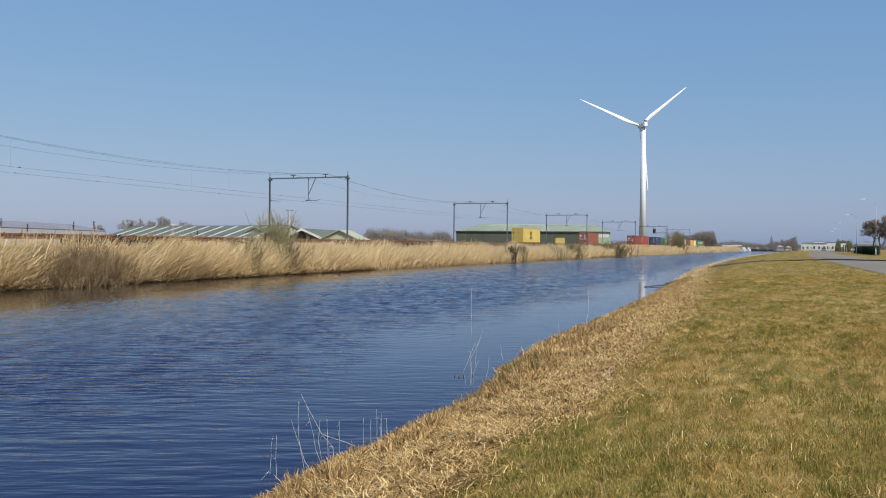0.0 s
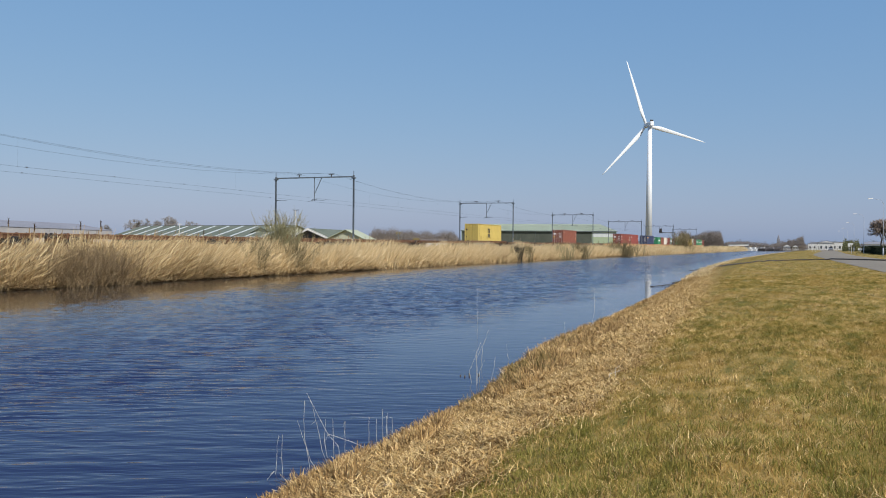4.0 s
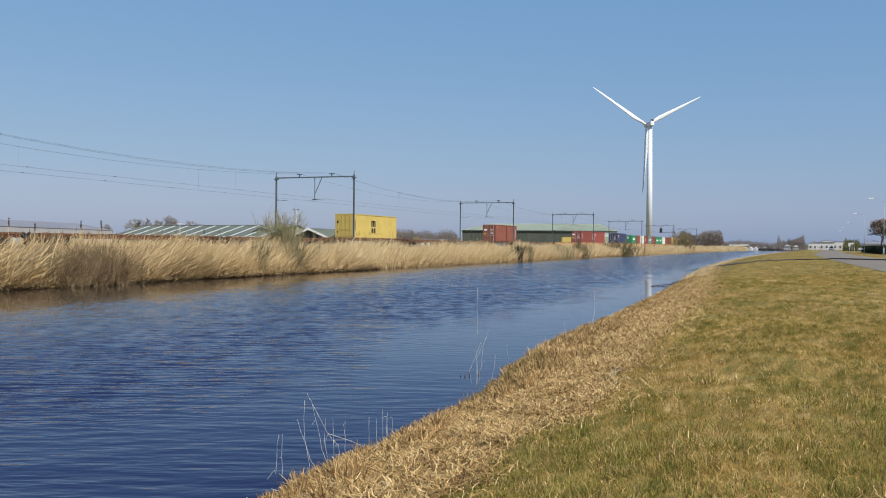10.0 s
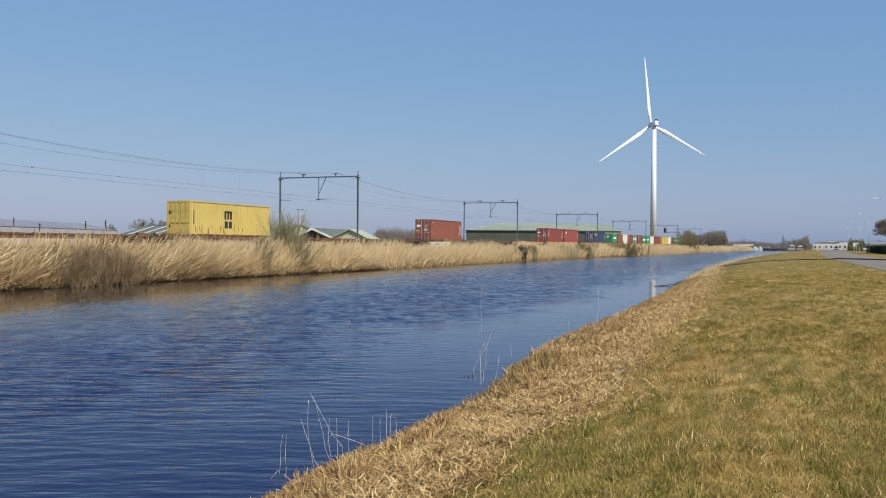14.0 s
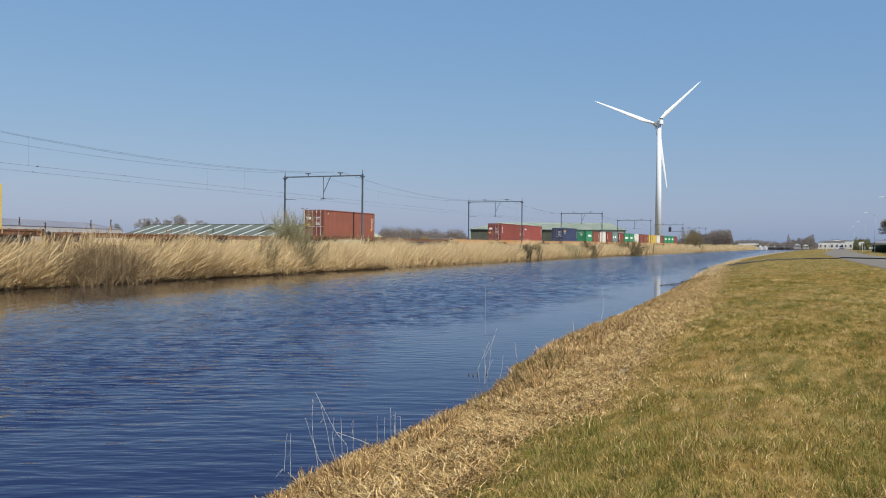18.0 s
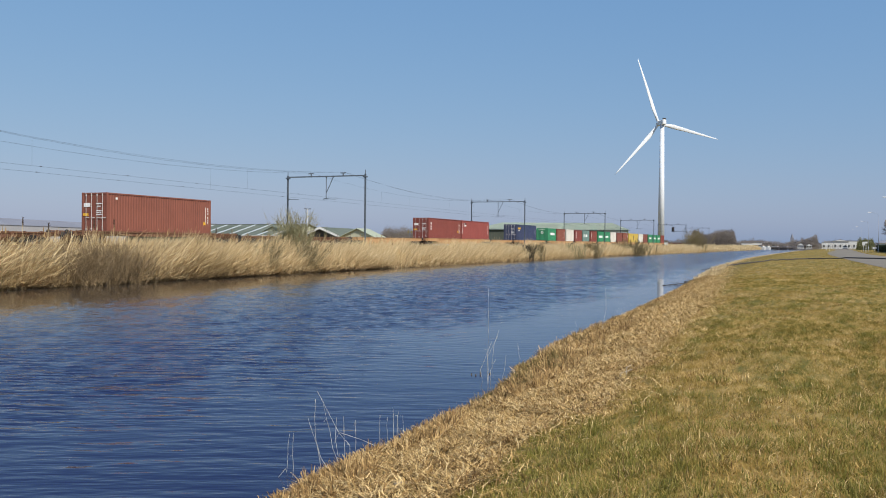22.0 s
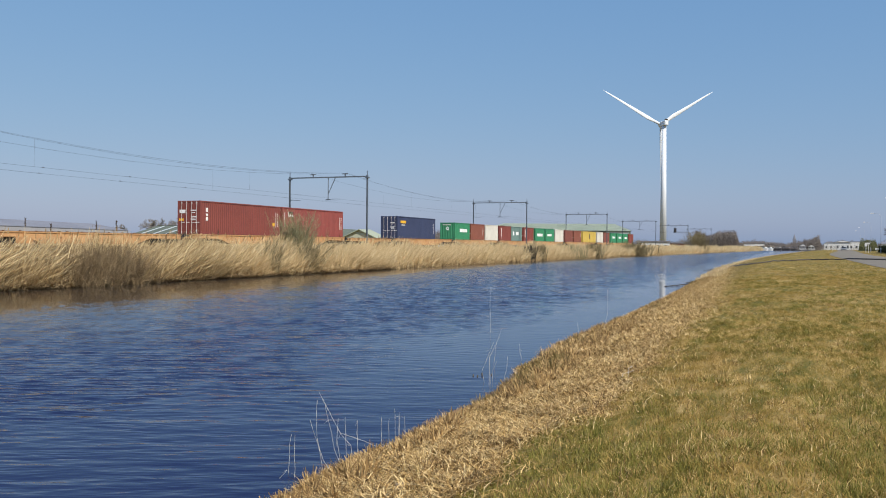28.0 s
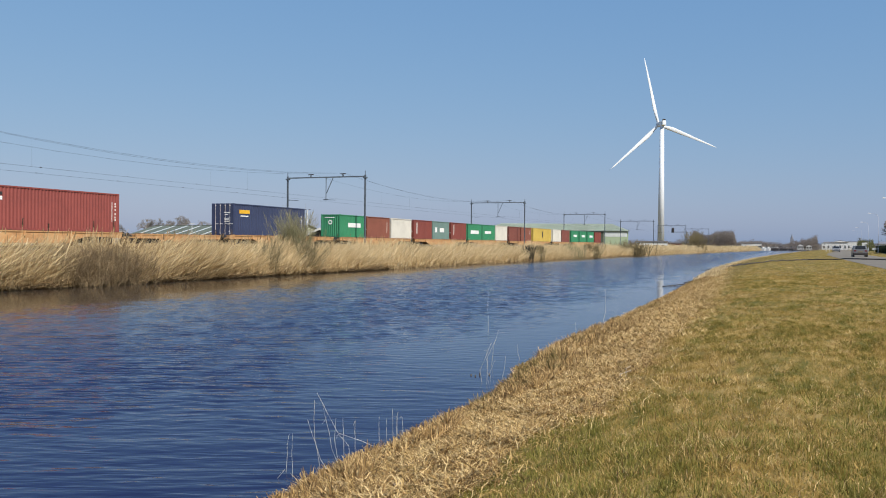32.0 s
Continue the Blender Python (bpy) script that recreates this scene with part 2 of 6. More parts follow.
    l.new(paws.outputs["Fac"], paw.inputs[0])
    patchy = n.new("ShaderNodeMath")
    patchy.operation = "MULTIPLY"
    l.new(fine.outputs[0], patchy.inputs[0])
    l.new(paw.outputs[0], patchy.inputs[1])
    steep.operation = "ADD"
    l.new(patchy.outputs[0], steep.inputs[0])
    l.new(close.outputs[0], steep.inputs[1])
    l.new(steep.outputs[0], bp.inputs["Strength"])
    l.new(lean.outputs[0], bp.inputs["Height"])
    l.new(bp.outputs[0], bsdf.inputs["Normal"])
    return m


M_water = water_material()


# ---- tools for building ----
BEND = 2.564e-4       # the canal, the railway and the road share one slow bend


def bend(s):
    """Sideways shift and heading of the common axis at s metres along it."""
    q = min(s, 270.0) - 80.0
    x, a = BEND * q * q / 2 + float(np.interp(s, [150, 200, 255, 300], [0, 0.9, 1.6, 1.75])), BEND * q
    return x + max(0.0, s - 270.0) * a, a


def plan(off, s, z=0.0):
    """World place, off metres to the side of the common axis, s metres along it."""
    x, a = bend(s)
    return Vector((x + off * math.cos(a), s - off * math.sin(a), z))


def plan_np(off, s, z):
    q = np.minimum(s, 270.0) - 80.0
    a = BEND * q
    x = BEND * q * q / 2 + np.maximum(0.0, s - 270.0) * a + np.interp(s, [150, 200, 255, 300], [0, 0.9, 1.6, 1.75])
    return np.stack([x + off * np.cos(a), s - off * np.sin(a), z], -1)


AXIS = radians(21.12)  # a fixed sight line from the bank, for what stands far off


def afar(u, depth, z=0.0):
    """World place, depth metres along the fixed sight line and u * depth to its right."""
    c, s = math.cos(AXIS), math.sin(AXIS)
    return Vector((depth * (u * c - s), depth * (u * s + c), z))


def part(name, bm, material, parent=None, label="", at=None, smooth=False):
    me = bpy.data.meshes.new(name)
    bm.normal_update()
    bm.to_mesh(me)
    bm.free()
    if smooth:
        for p in me.polygons:
            p.use_smooth = True
    for x in (material if isinstance(material, (list, tuple)) else [material]):
        me.materials.append(x)
    ob = new(name, me)
    if parent is not None:
        ob.parent = parent
    if at is not None:
        ob.matrix_basis = at
    if label:
        ob["label"] = label
    return ob


def twin(ob, at, parent=None):
    """Another part on the same mesh."""
    o = new(ob.name.split(".")[0], ob.data)
    o.parent = parent if parent is not None else ob.parent
    o.matrix_basis = at
    if "label" in ob:
        o["label"] = ob["label"]
    return o


def thing(name, label, category, group="", at=None, kind=""):
    ob = new(name)
    ob.empty_display_size = 0.3
    if at is not None:
        ob.matrix_basis = at
    return tagged(ob, label, category, group, kind)


def box(bm, x0, x1, y0, y1, z0, z1, bevel=0.0):
    v = [bm.verts.new((x, y, z)) for z in (z0, z1) for y in (y0, y1) for x in (x0, x1)]
    f = [bm.faces.new([v[i] for i in q]) for q in ((0, 2, 3, 1), (4, 5, 7, 6), (0, 1, 5, 4), (2, 6, 7, 3), (0, 4, 6, 2), (1, 3, 7, 5))]
    if bevel:
        bmesh.ops.bevel(bm, geom=list({e for g in f for e in g.edges}), offset=bevel, segments=1, affect="EDGES")
    return bm


def boxes(*rows):
    bm = bmesh.new()
    for r in rows:
        box(bm, *r)
    return bm


def tube(bm, a, b, r0, r1=None, n=8, caps=True):
    a, b = Vector(a), Vector(b)
    r1 = r0 if r1 is None else r1
    q = (b - a).to_track_quat("Z", "Y")
    rings = []
    for c, r in ((a, r0), (b, r1)):
        rings.append([bm.verts.new(c + q @ Vector((r * math.cos(2 * math.pi * i / n), r * math.sin(2 * math.pi * i / n), 0))) for i in range(n)])
    for i in range(n):
        bm.faces.new((rings[0][i], rings[0][(i + 1) % n], rings[1][(i + 1) % n], rings[1][i]))
    if caps and n > 2:
        bm.faces.new(rings[0][::-1])
        bm.faces.new(rings[1])
    return bm


def prism(bm, outline, y0, y1, axis="y"):
    """Extrude an outline of (a, z) pairs along y (or along x)."""
    put = (lambda a, w, z: (a, w, z)) if axis == "y" else (lambda a, w, z: (w, a, z))
    p = [bm.verts.new(put(a, y0, z)) for a, z in outline]
    q = [bm.verts.new(put(a, y1, z)) for a, z in outline]
    k = len(outline)
    for i in range(k):
        bm.faces.new((p[i], p[(i + 1) % k], q[(i + 1) % k], q[i]))
    bm.faces.new(p[::-1])
    bm.faces.new(q)
    bmesh.ops.recalc_face_normals(bm, faces=bm.faces)
    return bm


def np_mesh(name, verts, faces, material, smooth=False):
    """One mesh object from arrays: verts (n, 3), faces (m, 3 or 4)."""
    me = bpy.data.meshes.new(name)
    k = faces.shape[1]
    me.vertices.add(len(verts))
    me.vertices.foreach_set("co", np.ascontiguousarray(verts, dtype=np.float32).ravel())
    me.loops.add(faces.size)
    me.loops.foreach_set("vertex_index", np.ascontiguousarray(faces, dtype=np.int32).ravel())
    me.polygons.add(len(faces))
    me.polygons.foreach_set("loop_start", np.arange(0, faces.size, k, dtype=np.int32))
    me.polygons.foreach_set("loop_total", np.full(len(faces), k, dtype=np.int32))
    if smooth:
        me.polygons.foreach_set("use_smooth", np.ones(len(faces), dtype=bool))
    me.update(calc_edges=True)
    for x in (material if isinstance(material, (list, tuple)) else [material]):
        me.materials.append(x)
    return new(name, me)


def blades(name, base, length, width, lean, heading, material, bow=0.5, tip=0.15, shape="bent"):
    """Blades or stalks, bent (two quads), straight (one quad) or pointed (a triangle): base (n, 3), lean as a slope, heading the way they lean (radians)."""
    n = len(base)
    rng = np.random.default_rng(n)
    face = rng.uniform(0, 2 * np.pi, n)
    w = np.stack([np.cos(face), np.sin(face), np.zeros(n)], -1) * (width / 2)[:, None]
    d = np.stack([np.cos(heading), np.sin(heading), np.zeros(n)], -1)
    rise = 1 / np.sqrt(1 + lean ** 2)
    mid = base + d * (length * rise * lean * 0.5 * (1 - bow))[:, None] + np.array([0, 0, 1]) * (length * 0.52 * rise)[:, None]
    top = base + d * (length * rise * lean)[:, None] + np.array([0, 0, 1]) * (length * rise)[:, None]
    if shape == "pointed":
        v = np.stack([base - w * 1.35, base + w * 1.35, top], 1).reshape(-1, 3)
        return np_mesh(name, v, np.arange(3 * n).reshape(n, 3), material)
    if shape == "straight":
        v = np.stack([base - w, base + w, top + w * 0.7, top - w * 0.7], 1).reshape(-1, 3)
        return np_mesh(name, v, np.arange(4 * n).reshape(n, 4), material)
    v = np.stack([base - w, base + w, mid + w * 0.8, mid - w * 0.8, top + w * tip, top - w * tip], 1).reshape(-1, 3)
    i = np.arange(n)[:, None] * 6
    f = np.concatenate([i + np.array([0, 1, 2, 3]), i + np.array([3, 2, 4, 5])], 1).reshape(-1, 4)
    return np_mesh(name, v, f, material)


def smooth_noise(x, y, scale, seed=0):
    """Cheap smooth noise for arrays, about -1 to 1."""
    r = np.random.default_rng(seed)
    out = np.zeros_like(x, dtype=float)
    for _ in range(5):
        a, p, k = r.uniform(0, 2 * np.pi), r.uniform(0, 2 * np.pi), r.uniform(0.6, 1.9)
        out += np.sin((x * np.cos(a) + y * np.sin(a)) * k * 2 * np.pi / scale + p)
    return out / 3.2


# ---- ground, water, road ----
FAR_SHORE, NEAR_SHORE = -34.4, -5.15
RAIL_Z = 1.95


def shore_wander(s):
    """How far the near waterline strays from its mean line."""
    line = np.interp(s, [0, 7.3, 9, 10.7, 12, 13, 15.5, 17.6, 21, 30, 40, 60, 87, 120, 160, 250, 410], [-4.93, -4.93, -4.80, -4.63, -4.60, -4.72, -5.15, -5.32, -5.38, -5.33, -5.42, -5.85, -6.8, -7.1, -7.0, -7.8, -8.2])
    return line - NEAR_SHORE + 0.05 * np.sin(s * 2.3) + 0.04 * np.sin(s * 5.1 + 1)


def ground_z(off, s):
    """Height of the ground over the water."""
    near = np.interp(off - shore_wander(s) * np.exp(-np.maximum(0, off + 5.0) / np.interp(s, [40, 90], [1.5, 4.0])),
                     [-9.0, -6.2, -5.15, -4.6, -3.6, -2.4, -0.8, 3.0, 5.0, 5.6, 11.4, 12.2, 20, 60, 200],
                     [-1.4, -0.7, 0.0, 0.22, 0.42, 0.66, 0.84, 0.98, 1.10, 1.12, 1.12, 1.05, 1.0, 0.9, 0.9])
    near = near + np.interp(s, [-50, 130, 320, 420], [0, 0, 0.28, 0.1]) * np.exp(-((off - 1.5) / 3.2) ** 2)
    far = np.interp(off, [-400, -75, -60, -56.6, -55.2, -44.6, -43.2, -40.5, -36.2, -35.0, -34.4, -33.4, -30],
                    [0.9, 0.9, 0.9, 1.0, 1.72, 1.72, 1.0, 0.75, 0.55, 0.25, 0.0, -0.7, -1.4])
    rough = 0.045 * smooth_noise(off * 1.0, s * 1.0, 3.5, 3) + 0.02 * smooth_noise(off, s, 1.1, 4)
    z = np.where(off > -20, near, far)
    quiet = np.clip((z - 0.02) / 0.4, 0, 1) * np.where((off > 5.2) & (off < 11.8), 0, 1) * np.where(np.abs(off + 49.9) < 6.5, 0, 1)
    return z + rough * quiet


def strip(name, offs, ss, material, zf, smooth=True):
    o, s = np.meshgrid(offs, ss)
    v = plan_np(o.ravel(), s.ravel(), zf(o.ravel(), s.ravel()))
    k, m = len(offs), len(ss)
    i = (np.arange(m - 1)[:, None] * k + np.arange(k - 1)[None]).ravel()
    f = np.stack([i, i + 1, i + k + 1, i + k], -1)
    return np_mesh(name, v, f, material, smooth)


g_offs = np.array([-2600, -1200, -600, -300, -150, -100, -75, -64, -60, -57.2, -56.6, -55.2, -52, -48, -44.6, -43.2, -42, -40.5, -38, -36.2, -35.5, -35, -34.4, -33.4, -31, -20, -12, -9, -7, -6.2]
                  + [x * 0.25 for x in range(-24, 25)] + [6.6, 7.6, 8.6, 9.6, 10.6, 11.4, 11.8, 12.2, 13, 14, 16, 20, 30, 60, 120, 250, 600, 1200, 2600], dtype=float)
g_ss = np.concatenate([[-2500, -1200, -600, -300, -160, -90, -50, -25, -12, -5], np.arange(0, 40, 0.4), np.arange(40, 110, 1.5), np.arange(110, 420, 6.0), [430, 460, 500, 560, 640, 740, 900, 1200, 1700, 2500, 4000]])
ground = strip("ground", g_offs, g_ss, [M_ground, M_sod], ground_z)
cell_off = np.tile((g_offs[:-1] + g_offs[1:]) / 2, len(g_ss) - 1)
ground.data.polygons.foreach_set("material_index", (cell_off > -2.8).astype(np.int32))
tagged(ground, "mown bank and flat polder land, straw and soil", "ground", kind="structure")


def wave_z(o, s):
    """Wind waves: many short crests across the wind, dying out in the lee of both banks and with the spacing of the sheet."""
    r = np.random.default_rng(77)
    p = plan_np(o, s, 0 * o)
    x, y = p[:, 0], p[:, 1]
    step = np.interp(s, W_SS, np.gradient(W_SS))
    z = np.zeros_like(o)
    for _ in range(46):
        length = 0.16 * 2.7 ** r.uniform(0, 1)
        a = radians(24) + r.normal(0, 0.62)
        k = 2 * np.pi / length
        gate = np.clip(length / np.maximum(step, 0.07) - 2.0, 0, 1)
        w = 0.5 + 0.5 * np.sin(k * (-np.sin(a) * x + np.cos(a) * y) + r.uniform(0, 6.28) + 0.8 * np.sin(x * r.uniform(0.2, 0.9) + y * r.uniform(0.2, 0.9)))
        z += gate * (w ** 1.5 - 0.42) * 0.0038 * length ** 0.7
    gust = np.clip(0.9 + 0.3 * smooth_noise(x, y, 14, 71) + 0.25 * smooth_noise(x, y, 5, 72), 0.25, 1.5)
    lee = np.clip((o - FAR_SHORE - 0.5 + 1.2 * smooth_noise(s, o, 9, 73)) / np.interp(s, [20, 45, 62, 110], [13.0, 10.0, 5.0, 3.5]), 0.0, 1) ** 1.6
    line = np.interp(s, [9, 15, 20, 28, 38, 50, 73, 101, 200], [-6.1, -7.2, -8.0, -9.0, -9.3, -8.8, -8.3, -8.5, -8.8])
    calm = np.interp(s, [8, 14, 30], [0.24, 0.22, 0.10])
    q = np.clip(0.5 + (line - o + 0.7 * smooth_noise(s, o, 7, 74) + 0.5 * smooth_noise(s, o * 3, 2.4, 75)) / np.interp(s, [9, 15, 30], [3.0, 2.4, 1.6]), 0, 1)
    near = calm + (1 - calm) * q * q * (3 - 2 * q)
    return WAVE * np.interp(s, [8, 18, 30], [0.58, 0.8, 1.3]) * z * gust * lee * near


WAVE = 0.92
W_SS = np.concatenate([np.arange(-150, 0, 15.0), np.arange(0, 3, 0.5), 3.0 + np.cumsum(np.interp(np.arange(1250), [0, 420, 1250], [0.052, 0.065, 0.25])), np.arange(162, 420, 6.0), [500, 700, 900, 1300]])
W_SS = np.unique(W_SS[np.argsort(W_SS)])
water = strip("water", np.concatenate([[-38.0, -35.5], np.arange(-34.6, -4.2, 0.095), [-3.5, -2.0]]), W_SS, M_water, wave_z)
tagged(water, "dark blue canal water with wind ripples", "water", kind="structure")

road = strip("road", np.array([5.3, 5.6, 8.4, 11.3, 11.6]), np.concatenate([np.arange(-300, 420, 6.0), [500, 700, 1000]]), M_asphalt,
             lambda o, s: 1.135 + 0.03 * (1 - ((o - 8.4) / 3.2) ** 2))
tagged(road, "plain grey asphalt road along the bank", "road", kind="structure")


# ---- railway ----
def sweep(name, off, ss, outline, material, z=0.0):
    """A profile of (off, z) pairs run along the common axis."""
    k, m = len(outline), len(ss)
    o = np.tile(np.array([off + a for a, _ in outline]), m)
    zz = np.tile(np.array([z + b for _, b in outline]), m)
    s = np.repeat(np.array(ss, dtype=float), k)
    v = plan_np(o, s, zz)
    i = np.arange(m - 1)[:, None] * k
    j = np.arange(k)[None]
    f = np.stack([i + j, i + (j + 1) % k, i + k + (j + 1) % k, i + k + j], -1).reshape(-1, 4)
    return np_mesh(name, v, f, material)


TRACKS = (-47.87, -51.9)
POST_NEAR, POST_FAR = -44.98, -55.38
PORTALS = [24.4, 85.9, 146.5, 206.0, 265.6, 326.3, 389.1]
track_ss = np.concatenate([np.arange(-400, 640, 10.0), [700, 900]])
rail_profile = [(-0.07, 0), (0.07, 0), (0.02, 0.03), (0.075, 0.11), (0.075, 0.15), (-0.075, 0.15), (-0.075, 0.11), (-0.02, 0.03)]
for c in TRACKS:
    tr = thing("railway_track", "railway track with rusty rails on dark ballast", "railway track", "railway tracks")
    bed = sweep("ballast_bed", c, track_ss, [(-1.9, -0.3), (-1.5, 0.05), (1.5, 0.05), (1.9, -0.3)], M_ballast, 1.73)
    bed.parent = tr
    for dx in (-0.755, 0.755):
        r = sweep("rail", c + dx, track_ss, rail_profile, M_rail, RAIL_Z - 0.15)
        r.parent = tr


def portal(s):
    a = bend(s)[1]
    base = plan(POST_NEAR, s, 1.4)
    th = thing("catenary_portal", "grey galvanised steel railway portal with insulators and a drop bracket", "railway portal", "railway portals", at=Matrix.Translation(base) @ pose(0, 0, 0, 0, 0, -math.degrees(a)))
    H, W = 10.1 - 1.4, POST_NEAR - POST_FAR
    bm = bmesh.new()
    for x in (-0.055, 0.055):
        box(bm, x - 0.022, x + 0.022, -0.09, 0.09, -0.6, H + 0.15)
    box(bm, -0.033, 0.033, -0.02, 0.02, -0.6, H + 0.15)
    box(bm, -0.03, 0.03, -0.03, 0.03, H + 0.15, H + 0.62)
    post = part("post", bm, M_galv, th)
    twin(post, pose(-W, 0, 0), th)
    bm = boxes((-W, 0, -0.15, -0.07, H - 0.10, H + 0.02), (-W, 0, 0.07, 0.15, H - 0.10, H + 0.02))
    for i in range(14):
        x = -W + (i + 0.5) * W / 14
        box(bm, x - 0.03, x + 0.03, -0.075, 0.075, H - 0.07, H - 0.02)
    part("beam", bm, M_galv, th)
    bm = boxes((-0.25, 0.22, -0.16, 0.16, H - 0.26, H - 0.10))
    b = part("bracket", bm, M_galv, th)
    twin(b, pose(-W + 0.03, 0, 0), th)
    for x in (-2.9, -7.2):
        bm = bmesh.new()
        tube(bm, (x, 0, H + 0.02), (x, 0, H + 0.26), 0.07, n=8)
        box(bm, x - 0.34, x + 0.34, -0.05, 0.05, H + 0.26, H + 0.36)
        part("insulator", bm, M_insul, th)
    xm = -W / 2 + 0.05
    bm = bmesh.new()
    tube(bm, (xm, 0, H - 0.1), (xm, 0, H - 2.75), 0.055, n=6)
    tube(bm, (xm + 0.06, 0, H - 1.9), (xm + 0.95, 0, H - 0.1), 0.045, n=6)
    part("drop_bracket", bm, M_galv, th)
    for x0, x1 in ((xm, xm + 1.3), (-W, -W + 1.5), (xm, xm - 0.4)):
        bm = bmesh.new()
        tube(bm, (x0, 0, H - 2.65), (x1, 0, H - 2.72), 0.03, n=6)
        tube(bm, (x0, 0, H - 2.65), (x0 + (0.3 if x1 > x0 else -0.3), 0, H - 2.65), 0.065, n=6)
        part("registration_arm", bm, M_galv, th)
    return th


for s in PORTALS:
    portal(s)


def hung_wire(name, off, z_post, z_mid, r, label):
    """A wire along all portals, sagging to z_mid between them."""
    pts = []
    for a, b in zip(PORTALS[:-1], PORTALS[1:]):
        for k in range(10):
            f = k / 10
            pts.append((a + (b - a) * f, z_mid + (z_post - z_mid) * (2 * f - 1) ** 2))
    first = PORTALS[0]
    lead = [(first - 61.47 * (1 - k / 10), z_mid + (z_post - z_mid) * (2 * k / 10 - 1) ** 2) for k in range(10)]
    pts = lead + pts
    v, ring = [], [(math.cos(q) * r, math.sin(q) * r) for q in (0.5, 2.1, 3.67, 5.2)]
    for s, z in pts:
        for dx, dz in ring:
            v.append(plan(off + dx, s, z + dz))
    i = np.arange(len(pts) - 1)[:, None] * 4
    j = np.arange(4)[None]
    f = np.stack([i + j, i + (j + 1) % 4, i + 4 + (j + 1) % 4, i + 4 + j], -1).reshape(-1, 4)
    ob = np_mesh(name, np.array(v), f, M_wire)
    return tagged(ob, label, "overhead wire", "overhead wires")


def droppers(wire, off, z_post, z_mid, z_low):
    """Thin hangers from the messenger wire down to the contact wire."""
    for a, b in zip(PORTALS[:3], PORTALS[1:4]):
        for f in (0.3, 0.7):
            s = a + (b - a) * f
            zt = z_mid + (z_post - z_mid) * (2 * f - 1) ** 2
            part("dropper", tube(bmesh.new(), plan(off, s, z_low), plan(off, s, zt), 0.005, n=4), M_wire, wire)


for off, mids in ((POST_NEAR - 2.9, (9.15, 9.0)), (POST_NEAR - 7.2, (9.2,))):
    for k, zm in enumerate(mids):
        hung_wire("messenger_wire", off + 0.3 * k, 10.5, zm, 0.010, "dark sagging messenger wire carried on portal insulators")
    w = hung_wire("contact_wire", off, 7.42, 7.40, 0.009, "thin dark contact wire over a railway track")
    droppers(w, off, 10.5, mids[0], 7.40)
    for k in range(9):
        q = 19.0 + 3.5 * (off < -50) + 8.2 * k
        clip_at = Matrix.Translation(plan(off, q, 7.42)) @ pose(0, 0, 0, 0, 0, -math.degrees(bend(q)[1]))
        part("wire_clip", box(bmesh.new(), -0.025, 0.025, -0.07, 0.07, -0.035, 0.03, 0.008), M_insul, w, at=clip_at)

LAMPS = (163.6, 236.0, 318.0, 405.0, 480.0)
HOSE = [(-5.4, 83.0), (-4.2, 87.0), (-2.5, 92.0), (0.0, 98.5), (2.0, 100.5), (5.0, 97.5), (10.6, 92.0), (13.0, 90.0), (24.0, 86.0)]
STONES = [(-3.58, 6.2, 0.035, 1), (-3.55, 6.25, 0.03, 2), (-4.75, 11.84, 0.085, 3), (-4.62, 11.95, 0.06, 4), (-4.25, 7.66, 0.022, 5), (-4.15, 7.68, 0.018, 6)]


# ---- the container train ----
TRAIN_Z = 3.02        # underside of the containers
SIDE = -46.65         # their side towards the canal
MID = SIDE - 1.219


def train_s(rel, t):
    """Place along the axis of a point of the train, rel metres behind its first container."""
    return 161.0 - 6.978 * t - 0.024 * t * t + rel


def train_rows(rel, length, z):
    """Rows for a vehicle or box whose near end lies at rel: it follows the track's bend."""
    out = []
    for t in (0, 4, 8, 12, 16, 20, 24, 28, 32):
        s = train_s(rel + length / 2, t)
        out.append((t, Matrix.Translation(plan(MID, s, z)) @ pose(0, 0, 0, 0, 0, -math.degrees(bend(s)[1]))))
    return out


def corrugated(bm, along, depth, z0, z1, pitch=0.28, axis="x"):
    """A trapezoid-ribbed sheet: along = (from, to), the ribs stand out by depth from the plane given in it."""
    a0, a1, plane, sign = along
    n = max(2, int(round((a1 - a0) / pitch)))
    p = (a1 - a0) / n
    prof = []
    for i in range(n):
        q = a0 + i * p
        prof += [(q, 0), (q + 0.26 * p, 0), (q + 0.5 * p, depth), (q + 0.76 * p, depth)]
    prof.append((a1, 0))
    lo, hi = [], []
    for q, d in prof:
        co = (plane - sign * d, q) if axis == "x" else (q, plane - sign * d)
        lo.append(bm.verts.new((*co, z0)))
        hi.append(bm.verts.new((*co, z1)))
    for i in range(len(prof) - 1):
        bm.faces.new((lo[i], lo[i + 1], hi[i + 1], hi[i]))
    return bm


